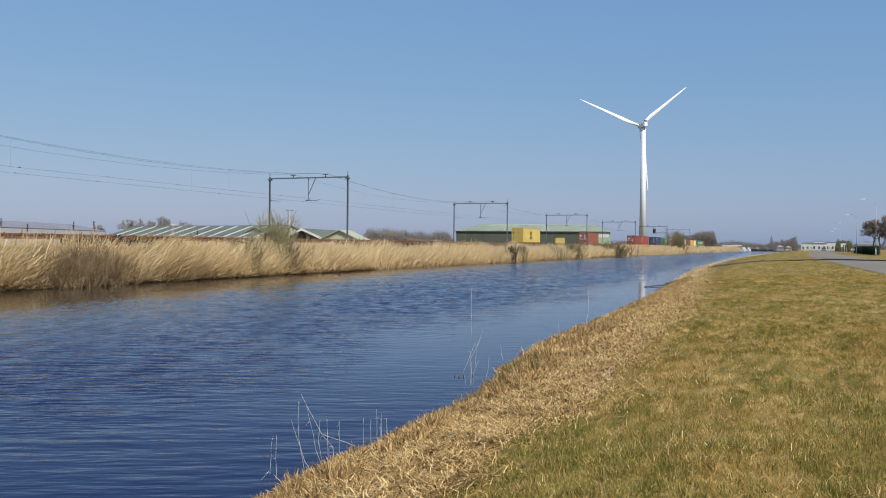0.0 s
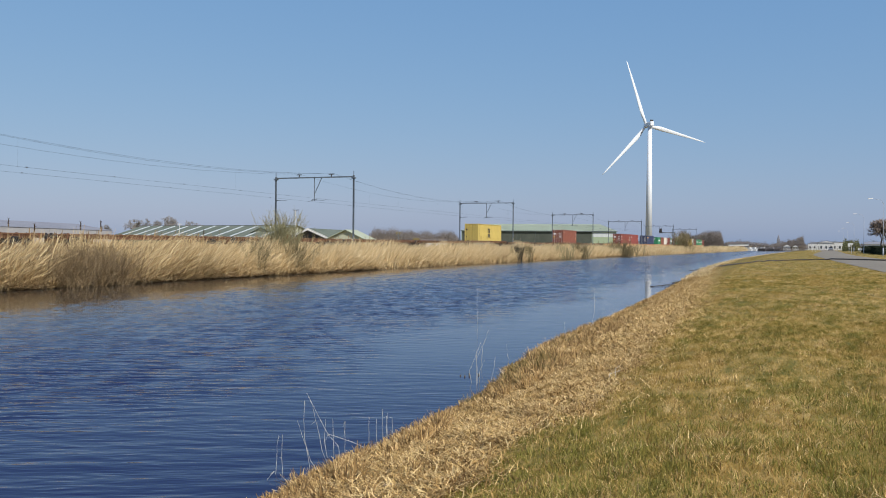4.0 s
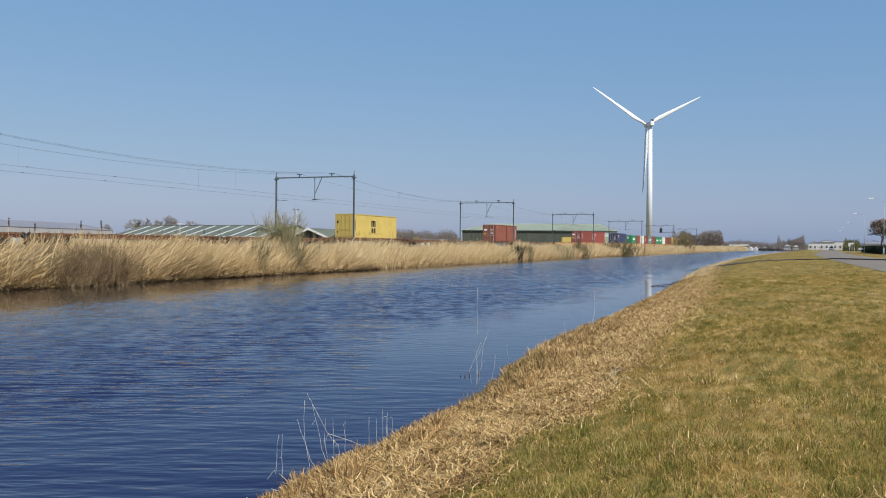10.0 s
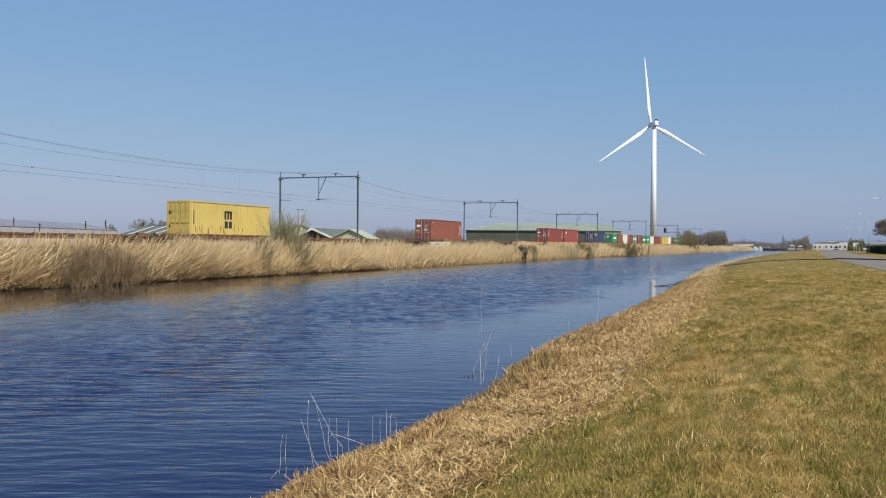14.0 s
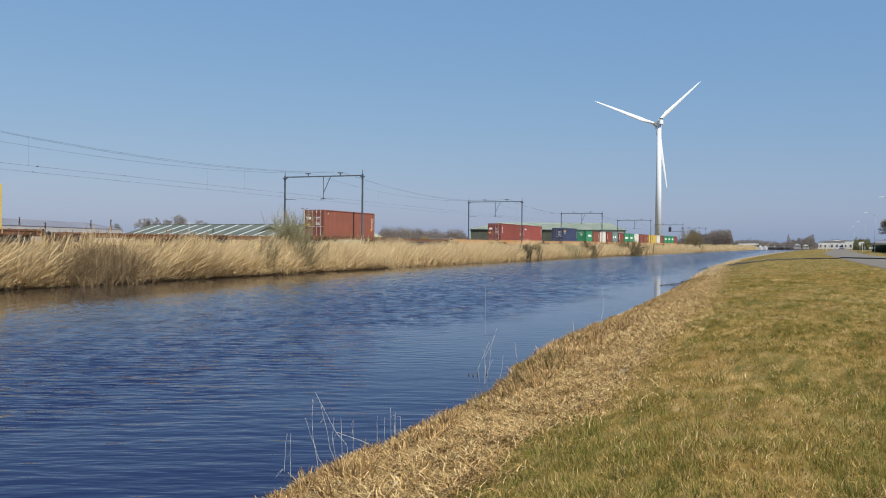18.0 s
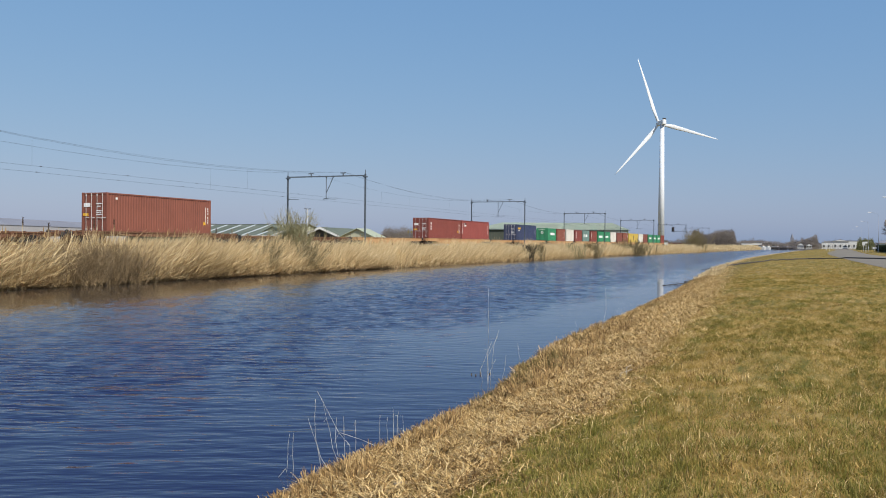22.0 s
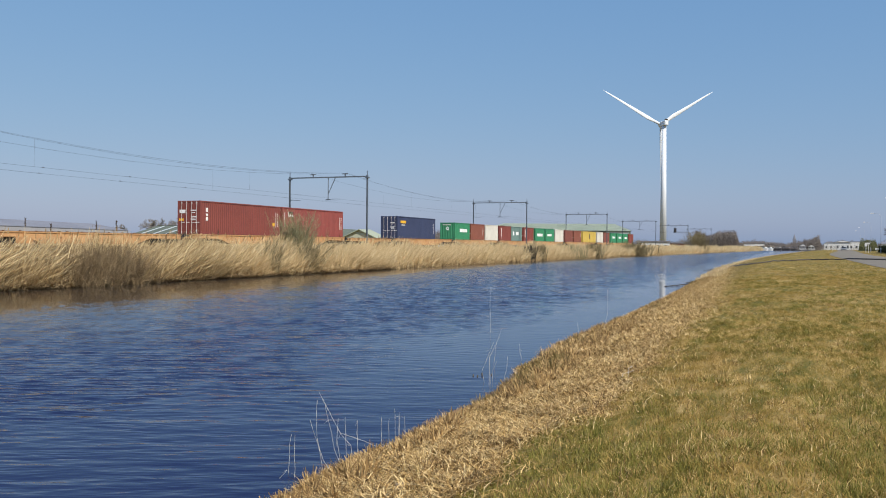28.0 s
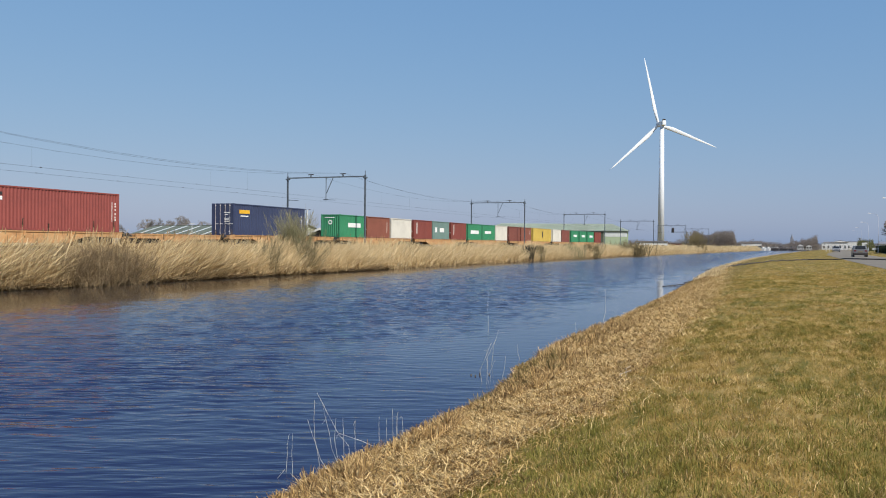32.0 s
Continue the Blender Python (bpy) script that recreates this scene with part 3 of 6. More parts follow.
def box_container(rel, length, height, paint_m, label, doors=True, marks=(), group="containers on the train"):
    """A freight container, its door end towards -y; marks: (face, along, z, width, tall, material), along from the near end or, on the end, from the left."""
    th = thing("freight_container", label, "container", group)
    L, W, H = length / 2, 1.219, height
    e = 0.012
    bm = corrugated(bmesh.new(), (-L + 0.16, L - 0.16, W - 0.03, 1), 0.036, 0.16, H - 0.1)
    side = part("side_panel", bm, paint_m, th)
    twin(side, pose(0, 0, 0, 0, 0, 180), th)
    bm = corrugated(bmesh.new(), (-W + 0.15, W - 0.15, L - 0.03, 1), 0.045, 0.16, H - 0.1, axis="y")
    end = part("end_panel", bm, paint_m, th)
    roof = boxes((-W + 0.05, W - 0.05, -L + 0.05, L - 0.05, H - 0.05, H - 0.02))
    n = int(length / 1.2)
    for i in range(n):
        y = -L + (i + 0.5) * length / n
        box(roof, -W + 0.12, W - 0.12, y - 0.3, y + 0.3, H - 0.02, H - 0.005)
    part("roof_panel", roof, paint_m, th)
    part("floor_panel", boxes((-W + 0.05, W - 0.05, -L + 0.05, L - 0.05, 0.10, 0.16)), M_dark, th)
    cp = part("corner_post", box(bmesh.new(), -0.08, 0.08, -0.08, 0.08, 0.0, H, 0.012), paint_m, th, at=pose(W - 0.08, -L + 0.08, 0))
    for x, y in ((-1, -1), (1, 1), (-1, 1)):
        twin(cp, pose(x * (W - 0.08), y * (L - 0.08), 0), th)
    tr = part("top_rail", boxes((-0.035, 0.035, -L + 0.16, L - 0.16, H - 0.11, H - 0.012)), paint_m, th, at=pose(W - 0.036, 0, 0))
    twin(tr, pose(-W + 0.036, 0, 0), th)
    br = part("bottom_rail", boxes((-0.04, 0.04, -L + 0.16, L - 0.16, 0.012, 0.17)), paint_m, th, at=pose(W - 0.042, 0, 0))
    twin(br, pose(-W + 0.042, 0, 0), th)
    hd = part("header", boxes((-W + 0.16, W - 0.16, -0.05, 0.05, H - 0.13, H - 0.012)), paint_m, th, at=pose(0, -L + 0.055, 0))
    twin(hd, pose(0, L - 0.055, 0), th)
    twin(hd, pose(0, -L + 0.055, -H + 0.155), th)
    if doors:
        for k, x in ((0, -W / 2 + 0.08), (1, W / 2 - 0.08)):
            bm = bmesh.new()
            w2 = W / 2 - 0.09
            box(bm, -w2, w2, 0.0, 0.035, 0.16, H - 0.14)
            for j in range(4):
                z = 0.35 + j * (H - 0.75) / 4
                box(bm, -w2 + 0.05, w2 - 0.05, -0.016, 0.0, z, z + (H - 0.75) / 4 - 0.06)
            d = part("door", bm, paint_m, th, at=pose(x, -L + 0.035, 0))
            for rx in (-w2 * 0.45, w2 * 0.55):
                bm = bmesh.new()
                tube(bm, (rx, -0.055, 0.06), (rx, -0.055, H - 0.06), 0.017, n=6)
                box(bm, rx - 0.05, rx + 0.05, -0.07, -0.03, 0.14, 0.22)
                box(bm, rx - 0.05, rx + 0.05, -0.07, -0.03, H - 0.24, H - 0.16)
                box(bm, rx - 0.03, rx + 0.32, -0.075, -0.05, 1.0, 1.05)
                part("locking_bar", bm, paint_m if paint_m in (P_yellow, P_amber) else M_steel, d)
    else:
        bm = corrugated(bmesh.new(), (-W + 0.15, W - 0.15, -L + 0.03, -1), 0.045, 0.16, H - 0.1, axis="y")
        part("end_panel", bm, paint_m, th)
    for face, along, z, w, tall, m in marks:
        if face == "disc":
            bm = tube(bmesh.new(), (-W + along, -L - 0.004, z), (-W + along, -L + 0.004, z), w / 2, n=20)
        elif face == "side":
            bm = boxes((W - 0.03, W - 0.022, -L + along, -L + along + w, z, z + tall))
        else:
            bm = boxes((-W + along, -W + along + w, -L - 0.009, -L + 0.004, z, z + tall))
        part("marking", bm, m, th)
    return th, train_rows(rel, length, TRAIN_Z)


P_yellow = paint("yellow_container_paint", (0.50, 0.385, 0.11), rough=0.55)
P_oxide = paint("oxide_red_container_paint", (0.215, 0.075, 0.050), rough=0.6)
P_maroon = paint("maroon_container_paint", (0.20, 0.053, 0.041), rough=0.55)
P_blue = paint("navy_container_paint", (0.038, 0.050, 0.105), rough=0.5)
P_green = paint("green_container_paint", (0.036, 0.215, 0.105), rough=0.55)
P_rose = paint("faded_maroon_container_paint", (0.25, 0.062, 0.052), rough=0.6)
P_teal = paint("grey_green_container_paint", (0.14, 0.22, 0.20), rough=0.6)
P_white = paint("off_white_container_paint", (0.58, 0.56, 0.50), rough=0.6)
P_brown = paint("red_brown_container_paint", (0.185, 0.062, 0.047), rough=0.65)
P_amber = paint("amber_container_paint", (0.50, 0.36, 0.08), rough=0.6)

end_codes = [("end", 1.40, 2.02, 0.62, 0.08, M_bar_white), ("end", 1.46, 1.84, 0.40, 0.06, M_bar_white), ("end", 1.42, 1.50, 0.55, 0.06, M_bar_white), ("end", 1.42, 1.36, 0.48, 0.06, M_bar_white), ("end", 1.42, 1.22, 0.52, 0.06, M_bar_white), ("end", 1.85, 0.98, 0.16, 0.06, M_bar_white), ("end", 1.95, 0.30, 0.12, 0.08, M_bar_white)]
logo_end = [("end", 0.22, 1.82, 0.62, 0.30, M_bar_white)]
tag_end = [("end", 0.16, 1.16, 0.5, 0.2, M_bar_yellow)]
far_codes = [("side", 11.45, 0.80, 0.05, 1.45, M_bar_white)] + [("side", 11.74, z, 0.11, 0.13, M_bar_white) for z in (2.05, 1.87, 1.62, 1.30, 1.05, 0.86)]
black_mark = [("side", y, 1.42, 0.27, 0.72, M_bar_dark) for y in (4.90, 5.32, 5.74)] + [("side", 4.90, 2.0, 1.11, 0.16, M_bar_dark), ("side", 4.92, 0.62, 0.48, 0.62, M_bar_dark), ("side", 5.52, 0.62, 0.48, 0.62, M_bar_dark)]
yellow_end = [("end", 0.25, 1.75, 0.28, 0.3, M_bar_dark), ("end", 0.27, 0.62, 0.2, 0.2, M_bar_dark), ("side", 0.55, 0.9, 0.10, 1.2, M_bar_dark)]
M_rust_streak = mat("rust_streak", [(0.10, 0.055, 0.02), (0.20, 0.12, 0.04)], scale=12, big=2, rough=0.9)
rust_rng = random.Random(8)
rust_marks = [("side", rust_rng.uniform(0.6, 11.6), rust_rng.uniform(0.18, 0.5), rust_rng.uniform(0.03, 0.07), rust_rng.uniform(0.12, 0.5), M_rust_streak) for _ in range(16)]
green_label = [("side", 2.0, 1.18, 3.0, 0.50, M_bar_white)]

CARGO = [
    (0.0, 12.19, 2.896, P_yellow, "yellow ribbed freight container with black lettering shapes on a flat wagon", True, black_mark + yellow_end + rust_marks),
    (52.47, 12.19, 2.896, P_oxide, "oxide-red ribbed freight container with white markings on a flat wagon", True, end_codes + logo_end + tag_end + far_codes + [("side", 11.2, 0.72, 0.3, 0.25, M_bar_yellow), ("side", 0.9, 2.4, 0.2, 0.16, M_bar_white)]),
    (111.9, 12.19, 2.896, P_maroon, "maroon ribbed freight container with white markings and lock bars", True, end_codes + logo_end + tag_end + far_codes + [("side", 0.75, 1.2, 0.28, 0.3, M_bar_white), ("side", 0.75, 1.6, 0.28, 0.2, M_bar_white), ("side", 0.75, 1.95, 0.28, 0.35, M_bar_white), ("side", 10.9, 0.95, 0.4, 0.3, M_bar_yellow)]),
    (124.4, 12.19, 2.896, P_rose, "faded maroon ribbed freight container with a white badge on its side", True, far_codes + [("side", 0.35, 0.85, 0.06, 1.5, M_bar_white), ("side", 1.0, 1.95, 0.12, 0.5, M_bar_white), ("side", 1.2, 1.95, 0.75, 0.24, M_bar_white), ("side", 1.15, 2.26, 0.8, 0.2, M_bar_dark)])]
CARGO += [
    (150.5, 12.19, 2.896, P_blue, "navy blue ribbed freight container with a yellow label", True, end_codes + [("side", 0.9, 2.0, 1.6, 0.34, M_bar_yellow), ("side", 1.1, 1.72, 1.2, 0.1, M_bar_white), ("side", 11.5, 0.7, 0.08, 1.4, M_bar_white)]),
    (169.9, 6.06, 2.59, P_green, "green freight container with a white label and round white badge", False, [("disc", 1.22, 1.70, 0.52, 0.30, M_bar_white), ("end", 1.08, 1.62, 0.28, 0.20, P_green), ("end", 0.5, 2.2, 1.3, 0.08, M_bar_white)] + green_label),
    (176.5, 6.06, 2.59, P_oxide, "small oxide-red freight container on an orange wagon", True, [("side", 5.3, 0.7, 0.08, 1.3, M_bar_white)]),
    (183.0, 6.06, 2.59, P_white, "small off-white freight container on an orange wagon", False, []),
    (189.8, 6.06, 2.59, P_maroon, "small maroon freight container with a white stripe", True, end_codes + [("side", 0.9, 0.7, 0.25, 1.5, M_bar_white)]),
    (196.1, 6.06, 2.59, P_teal, "small grey-green freight container with white shapes", False, [("side", 0.9, 1.0, 0.7, 0.7, M_bar_white), ("side", 2.6, 1.05, 1.6, 0.6, M_bar_white)]),
    (203.0, 6.06, 2.59, P_maroon, "small maroon freight container with a white stripe", True, [("side", 0.9, 0.7, 0.2, 1.5, M_bar_white)]),
    (209.8, 6.06, 2.59, P_green, "small green freight container with a white label", False, [("side", 1.2, 1.0, 3.6, 0.55, M_bar_white)]),
    (216.2, 6.06, 2.59, P_green, "small green freight container with a white label", False, [("side", 1.2, 1.1, 3.0, 0.45, M_bar_white)])]
CARGO += [
    (222.6, 6.06, 2.59, P_white, "small off-white freight container on an orange wagon", False, []),
    (229.7, 6.06, 2.59, P_brown, "small red-brown freight container on an orange wagon", True, end_codes),
    (236.4, 6.06, 2.59, P_oxide, "small oxide-red freight container on an orange wagon", True, [("side", 5.3, 1.2, 0.2, 0.8, M_bar_white)]),
    (243.3, 12.19, 2.59, P_amber, "amber yellow freight container with a dark mark", True, [("side", 5.8, 0.8, 0.7, 1.2, M_bar_dark)]),
    (256.2, 6.06, 2.59, P_white, "small off-white freight container on an orange wagon", False, []),
    (262.6, 6.06, 2.59, P_brown, "small red-brown freight container on an orange wagon", True, []),
    (269.6, 6.06, 2.59, P_green, "small green freight container with a white label", False, green_label),
    (276.3, 6.06, 2.59, P_green, "small green freight container with a white label", False, green_label),
    (283.0, 6.06, 2.59, P_green, "small green freight container with a white label", False, green_label),
    (289.7, 6.06, 2.59, P_maroon, "small maroon freight container on an orange wagon", True, [])]
MOVERS = []
for rel, L, H, m, label, doors, marks in CARGO:
    MOVERS.append(box_container(rel, L, H, m, label, doors, marks))

def flat_wagon(rel, length, m, label, deep, low=0.0):
    """A container flat wagon: side sills with a deep middle, cross bearers, stakes, two bogies, buffers."""
    th = thing("flat_wagon", label, "wagon", "flat wagons of the train")
    L, W = length / 2 - 0.55, 1.30
    lip = 0.32 if deep > 0.6 else 0.13
    deck = pose(0, 0, -low)
    for k, x in enumerate((W - 0.06, -W + 0.06)):
        bm = bmesh.new()
        b = 3.6
        prism(bm, [(-L, 0.0), (L, 0.0), (L, -lip), (L - b, -lip), (L - b - 1.6, -deep), (-L + b + 1.6, -deep), (-L + b, -lip), (-L, -lip)], x - 0.02, x + 0.02, axis="x")
        for y in (-0.0, -deep + 0.04, ):
            box(bm, x - 0.08, x + 0.08, (-L if y == 0 else -L + b + 1.7), (L if y == 0 else L - b - 1.7), y - 0.04, y + 0.03)
        sill = part("side_sill", bm, m, th, at=deck)
        lip_bm = boxes((x - 0.085, x + 0.085, -L, L, 0.032, 0.062))
        for i in range(int(2 * L / 1.3)):
            y = -L + 0.6 + i * 1.3
            box(lip_bm, x - 0.03, x + 0.1, y - 0.05, y + 0.05, 0.062, 0.10)
        part("top_lip", lip_bm, M_rust, sill, "rust-brown top lip")
    bm = bmesh.new()
    for i in range(7):
        y = -L + 0.2 + i * (2 * L - 0.4) / 6
        box(bm, -W + 0.08, W - 0.08, y - 0.12, y + 0.12, -0.25, -0.02)
    box(bm, -0.25, 0.25, -L, L, -0.3, -0.03)
    part("underframe", bm, m, th, at=deck)
    n = 5 if length < 18 else 7
    for i in range(n):
        y = -L + 0.5 + i * (2 * L - 1.0) / (n - 1)
        st = part("stake", boxes((W - 0.02, W + 0.07, y - 0.06, y + 0.06, -0.30, 0.03)), m, th, at=deck)
        if i % 2 == 0:
            part("container_lock", boxes((W - 0.22, W - 0.06, y - 0.10, y + 0.10, 0.03, 0.09)), M_dark, th, at=deck)
    for y in (-L + 1.9, L - 1.9):
        bm = boxes((0.80, 0.95, y - 1.25, y + 1.25, -0.77, -0.46), (-0.95, -0.80, y - 1.25, y + 1.25, -0.77, -0.46), (-0.9, 0.9, y - 0.2, y + 0.2, -0.66, -0.30))
        bogie = part("bogie", bm, M_dark, th)
        for wy in (y - 0.9, y + 0.9):
            for wx in (-0.75, 0.75):
                bm = bmesh.new()
                tube(bm, (wx - 0.07, wy, -0.58), (wx + 0.07, wy, -0.58), 0.46, n=16)
                part("wheel", bm, M_rail, bogie)
    for y in (-L - 0.5, L):
        for x in (-0.87, 0.87):
            bm = bmesh.new()
            tube(bm, (x, y, -0.10 - low), (x, y + 0.5, -0.10 - low), 0.08, n=8)
            yy = y if y < 0 else y + 0.46
            tube(bm, (x, yy, -0.10 - low), (x, yy + 0.04, -0.10 - low), 0.22, n=12)
            part("buffer", bm, M_dark, th)
    return th, train_rows(rel, length, TRAIN_Z - 0.03)


WAGONS = [(-130.0 + 21 * i, 20.9, M_rust) for i in range(6)] + [(-4.0, 19.9, M_rust), (16.0, 16.4, M_rust), (32.5, 16.4, M_rust), (49.0, 19.9, M_rust), (69.0, 20.9, M_rust),
          (90.0, 20.1, M_orange), (110.2, 27.3, M_orange), (137.6, 11.6, M_orange), (149.3, 19.9, M_orange), (169.3, 20.1, M_orange), (189.5, 19.9, M_orange),
          (209.5, 19.6, M_orange), (229.2, 26.5, M_orange), (255.8, 13.3, M_orange), (269.2, 27.2, M_orange)]
for rel, L, m in WAGONS:
    MOVERS.append(flat_wagon(rel, L, m, "weathered orange container flat wagon" if m is M_orange else "rusty brown container flat wagon", 0.78 if m is M_orange else 0.30, 0.15 if (m is M_rust and rel not in (-4.0, 49.0)) else 0.06 if rel in (90.0, 137.6) else 0.0))


# ---- the wind turbine ----
def rotor_blade(bm, length):
    """Hollow-looking tapered blade along +z with twist; chord grows from the round root, then thins to the tip."""
    rings = []
    for k in range(15):
        f = k / 14
        chord = np.interp(f, [0, 0.06, 0.2, 0.5, 0.8, 0.96, 1.0], [1.6, 1.65, 2.8, 1.85, 1.05, 0.55, 0.10])
        thick = np.interp(f, [0, 0.06, 0.2, 0.5, 1.0], [1.7, 1.6, 0.85, 0.42, 0.04])
        tw = radians(np.interp(f, [0, 0.2, 1], [16, 13, 1]))
        z = 1.2 + f * (length - 1.2)
        ring = []
        for j in range(10):
            q = 2 * math.pi * j / 10
            px, py = chord * (0.5 * math.cos(q) - 0.18 * min(1, f * 6)), thick / 2 * math.sin(q)
            ring.append(bm.verts.new((px * math.cos(tw) - py * math.sin(tw), px * math.sin(tw) + py * math.cos(tw) + 1.6 * f * f, z)))
        rings.append(ring)
    for a, b in zip(rings[:-1], rings[1:]):
        for j in range(10):
            bm.faces.new((a[j], a[(j + 1) % 10], b[(j + 1) % 10], b[j]))
    bm.faces.new(rings[-1])
    return bm


TURBINE = afar(0.2368, 533.0, 0.8)
turbine = thing("wind_turbine", "tall white three-bladed wind turbine with a turning rotor", "wind turbine", at=Matrix.Translation(TURBINE) @ pose(0, 0, 0, 0, 0, 34))
HUB = 78.4
bm = bmesh.new()
tube(bm, (0, 0, -1), (0, 0, HUB - 1.4), 2.15, 1.3, n=32)
part("tower", bm, M_white, turbine, smooth=True)
part("tower_door", boxes((1.9, 2.2, -0.5, 0.5, 1.0, 3.2)), M_galv, turbine)
bm = bmesh.new()
box(bm, -1.3, 1.3, -3.4, 3.2, HUB - 1.4, HUB + 1.7, 0.4)
nac = part("nacelle", bm, M_white, turbine)
bm = boxes((-0.95, -0.15, -3.0, -2.3, HUB + 1.7, HUB + 2.7), (0.2, 0.95, -3.0, -2.3, HUB + 1.7, HUB + 2.7))
part("cooler", bm, M_dark, nac)
bm = bmesh.new()
tube(bm, (0, -1.9, 0), (0, 0.9, 0), 1.55, 1.5, n=20)
tube(bm, (0, 0.9, 0), (0, 2.1, 0), 1.5, 0.5, n=20)
rotor = part("rotor", bm, M_white, turbine, at=pose(0, 4.9, HUB))
bm = rotor_blade(bmesh.new(), 43.5)
blade = part("blade", bm, M_white, rotor, smooth=True)
for a in (120, 240):
    twin(blade, pose(0, 0, 0, 0, a, 0), rotor)
ROTOR_TURNS = [(0, 51.0), (6, -232.2), (9, -370.8), (13, -558.4), (19, -839.0), (23, -1025.4), (28, -1261.8), (32, -1452.5)]


# ---- trees and shrubs ----
M_bark = mat("grey_brown_bark", [(0.055, 0.045, 0.035), (0.12, 0.10, 0.075), (0.19, 0.16, 0.12)], scale=12, big=1, rough=0.9, bump=0.3)
M_twig = mat("bare_twigs", [(0.10, 0.075, 0.055), (0.17, 0.135, 0.10), (0.25, 0.20, 0.14)], scale=1.5, big=0.3, rough=0.9, bump=0, island=0.5)
M_willow = mat("budding_willow_twigs", [(0.17, 0.155, 0.08), (0.28, 0.26, 0.14), (0.42, 0.39, 0.23)], scale=1.5, big=0.5, rough=0.85, bump=0, island=0.55)
M_bramble = mat("bramble_stems", [(0.12, 0.083, 0.045), (0.26, 0.185, 0.10), (0.45, 0.335, 0.195)], scale=1.5, big=0.5, rough=0.9, bump=0, island=0.6)
M_fan = mat("brown_willow_stems", [(0.12, 0.095, 0.05), (0.22, 0.18, 0.095), (0.36, 0.29, 0.16)], scale=1.5, big=0.5, rough=0.9, bump=0, island=0.5)
M_thicket = mat("dark_wet_stems", [(0.04, 0.035, 0.025), (0.075, 0.065, 0.045), (0.13, 0.11, 0.07)], scale=1.5, big=0.4, rough=0.9, bump=0, island=0.5)
M_olive = mat("olive_brown_stems", [(0.10, 0.08, 0.04), (0.19, 0.155, 0.08), (0.30, 0.25, 0.14)], scale=1.5, big=0.4, rough=0.9, bump=0, island=0.5)
M_ever = mat("dull_green_leaves", [(0.07, 0.08, 0.035), (0.12, 0.125, 0.055), (0.18, 0.17, 0.085)], scale=1.5, big=0.3, rough=0.9, bump=0, island=0.5)
# distance haze is put into these three paler twig colours
M_far_twig = mat("pale_grey_twigs", [(0.20, 0.185, 0.17), (0.27, 0.25, 0.23), (0.34, 0.31, 0.28)], scale=1.5, big=0.3, rough=0.9, bump=0, island=0.5)
M_redtwig = mat("reddish_brown_twigs", [(0.18, 0.14, 0.12), (0.25, 0.20, 0.175), (0.32, 0.27, 0.24)], scale=1.5, big=0.3, rough=0.9, bump=0, island=0.5)
M_haze_wood = mat("far_bare_wood", [(0.155, 0.132, 0.116), (0.178, 0.153, 0.135), (0.205, 0.177, 0.156)], scale=0.4, big=0.05, rough=0.95, bump=0, island=0.5)


def rods(name, seg, material, parent=None):
    """Three-sided tapering rods: seg rows of ax, ay, az, bx, by, bz, r0, r1."""
    q = np.array(seg, dtype=float)
    a, b, r0, r1 = q[:, :3], q[:, 3:6], q[:, 6], q[:, 7]
    d = b - a
    d /= np.linalg.norm(d, axis=1, keepdims=True) + 1e-9
    ref = np.where(np.abs(d[:, 2:3]) > 0.9, np.array([[1.0, 0, 0]]), np.array([[0, 0, 1.0]]))
    e1 = np.cross(d, ref)
    e1 /= np.linalg.norm(e1, axis=1, keepdims=True) + 1e-9
    e2 = np.cross(d, e1)
    v = []
    for c, r in ((a, r0), (b, r1)):
        for k in range(3):
            w = 2 * np.pi * k / 3
            v.append(c + (e1 * np.cos(w) + e2 * np.sin(w)) * r[:, None])
    v = np.stack(v, 1).reshape(-1, 3)
    i = np.arange(len(q))[:, None] * 6
    f = np.concatenate([i + np.array([0, 1, 4, 3]), i + np.array([1, 2, 5, 4]), i + np.array([2, 0, 3, 5])], 1).reshape(-1, 4)
    ob = np_mesh(name, v, f, material)
    if parent is not None:
        ob.parent = parent
    return ob


def grow(r, a, d, length, radius, level, limbs, twigs, thick):
    """Fork a limb into thinner ones until only twigs are left."""
    b = a + d * length
    (limbs if level > 1 else twigs).append((*a, *b, radius, radius * 0.68))
    if level == 0:
        return
    for k in range(3 if level > 2 else 4):
        t = r.uniform(0.45, 1.0) if k else 1.0
        side = r.normal(0, 1, 3)
        side -= d * side.dot(d)
        side /= np.linalg.norm(side)
        spread = r.uniform(0.35, 0.85) if k else r.uniform(0.05, 0.35)
        e = d + side * spread + np.array([0, 0, 0.10])
        e /= np.linalg.norm(e)
        grow(r, a + d * length * t, e, length * r.uniform(0.62, 0.84), max(thick, radius * 0.58), level - 1, limbs, twigs, thick)


def bare_tree(seed, height, at, label, thick=0.02, level=5, group="bare trees", material=None):
    """Leafless tree: tapered trunk, forking limbs, a crown of fine twigs."""
    r = np.random.default_rng(seed)
    limbs, twigs = [], []
    grow(r, np.array([0, 0, -0.2]), np.array([r.normal(0, 0.03), r.normal(0, 0.03), 1.0]), height * 0.30, height * 0.022, level, limbs, twigs, thick)
    th = thing("bare_tree", label, "tree", group, at=Matrix.Translation(at))
    rods("trunk", limbs, M_bark, th)
    rods("crown", twigs, material or M_twig, th)
    return th


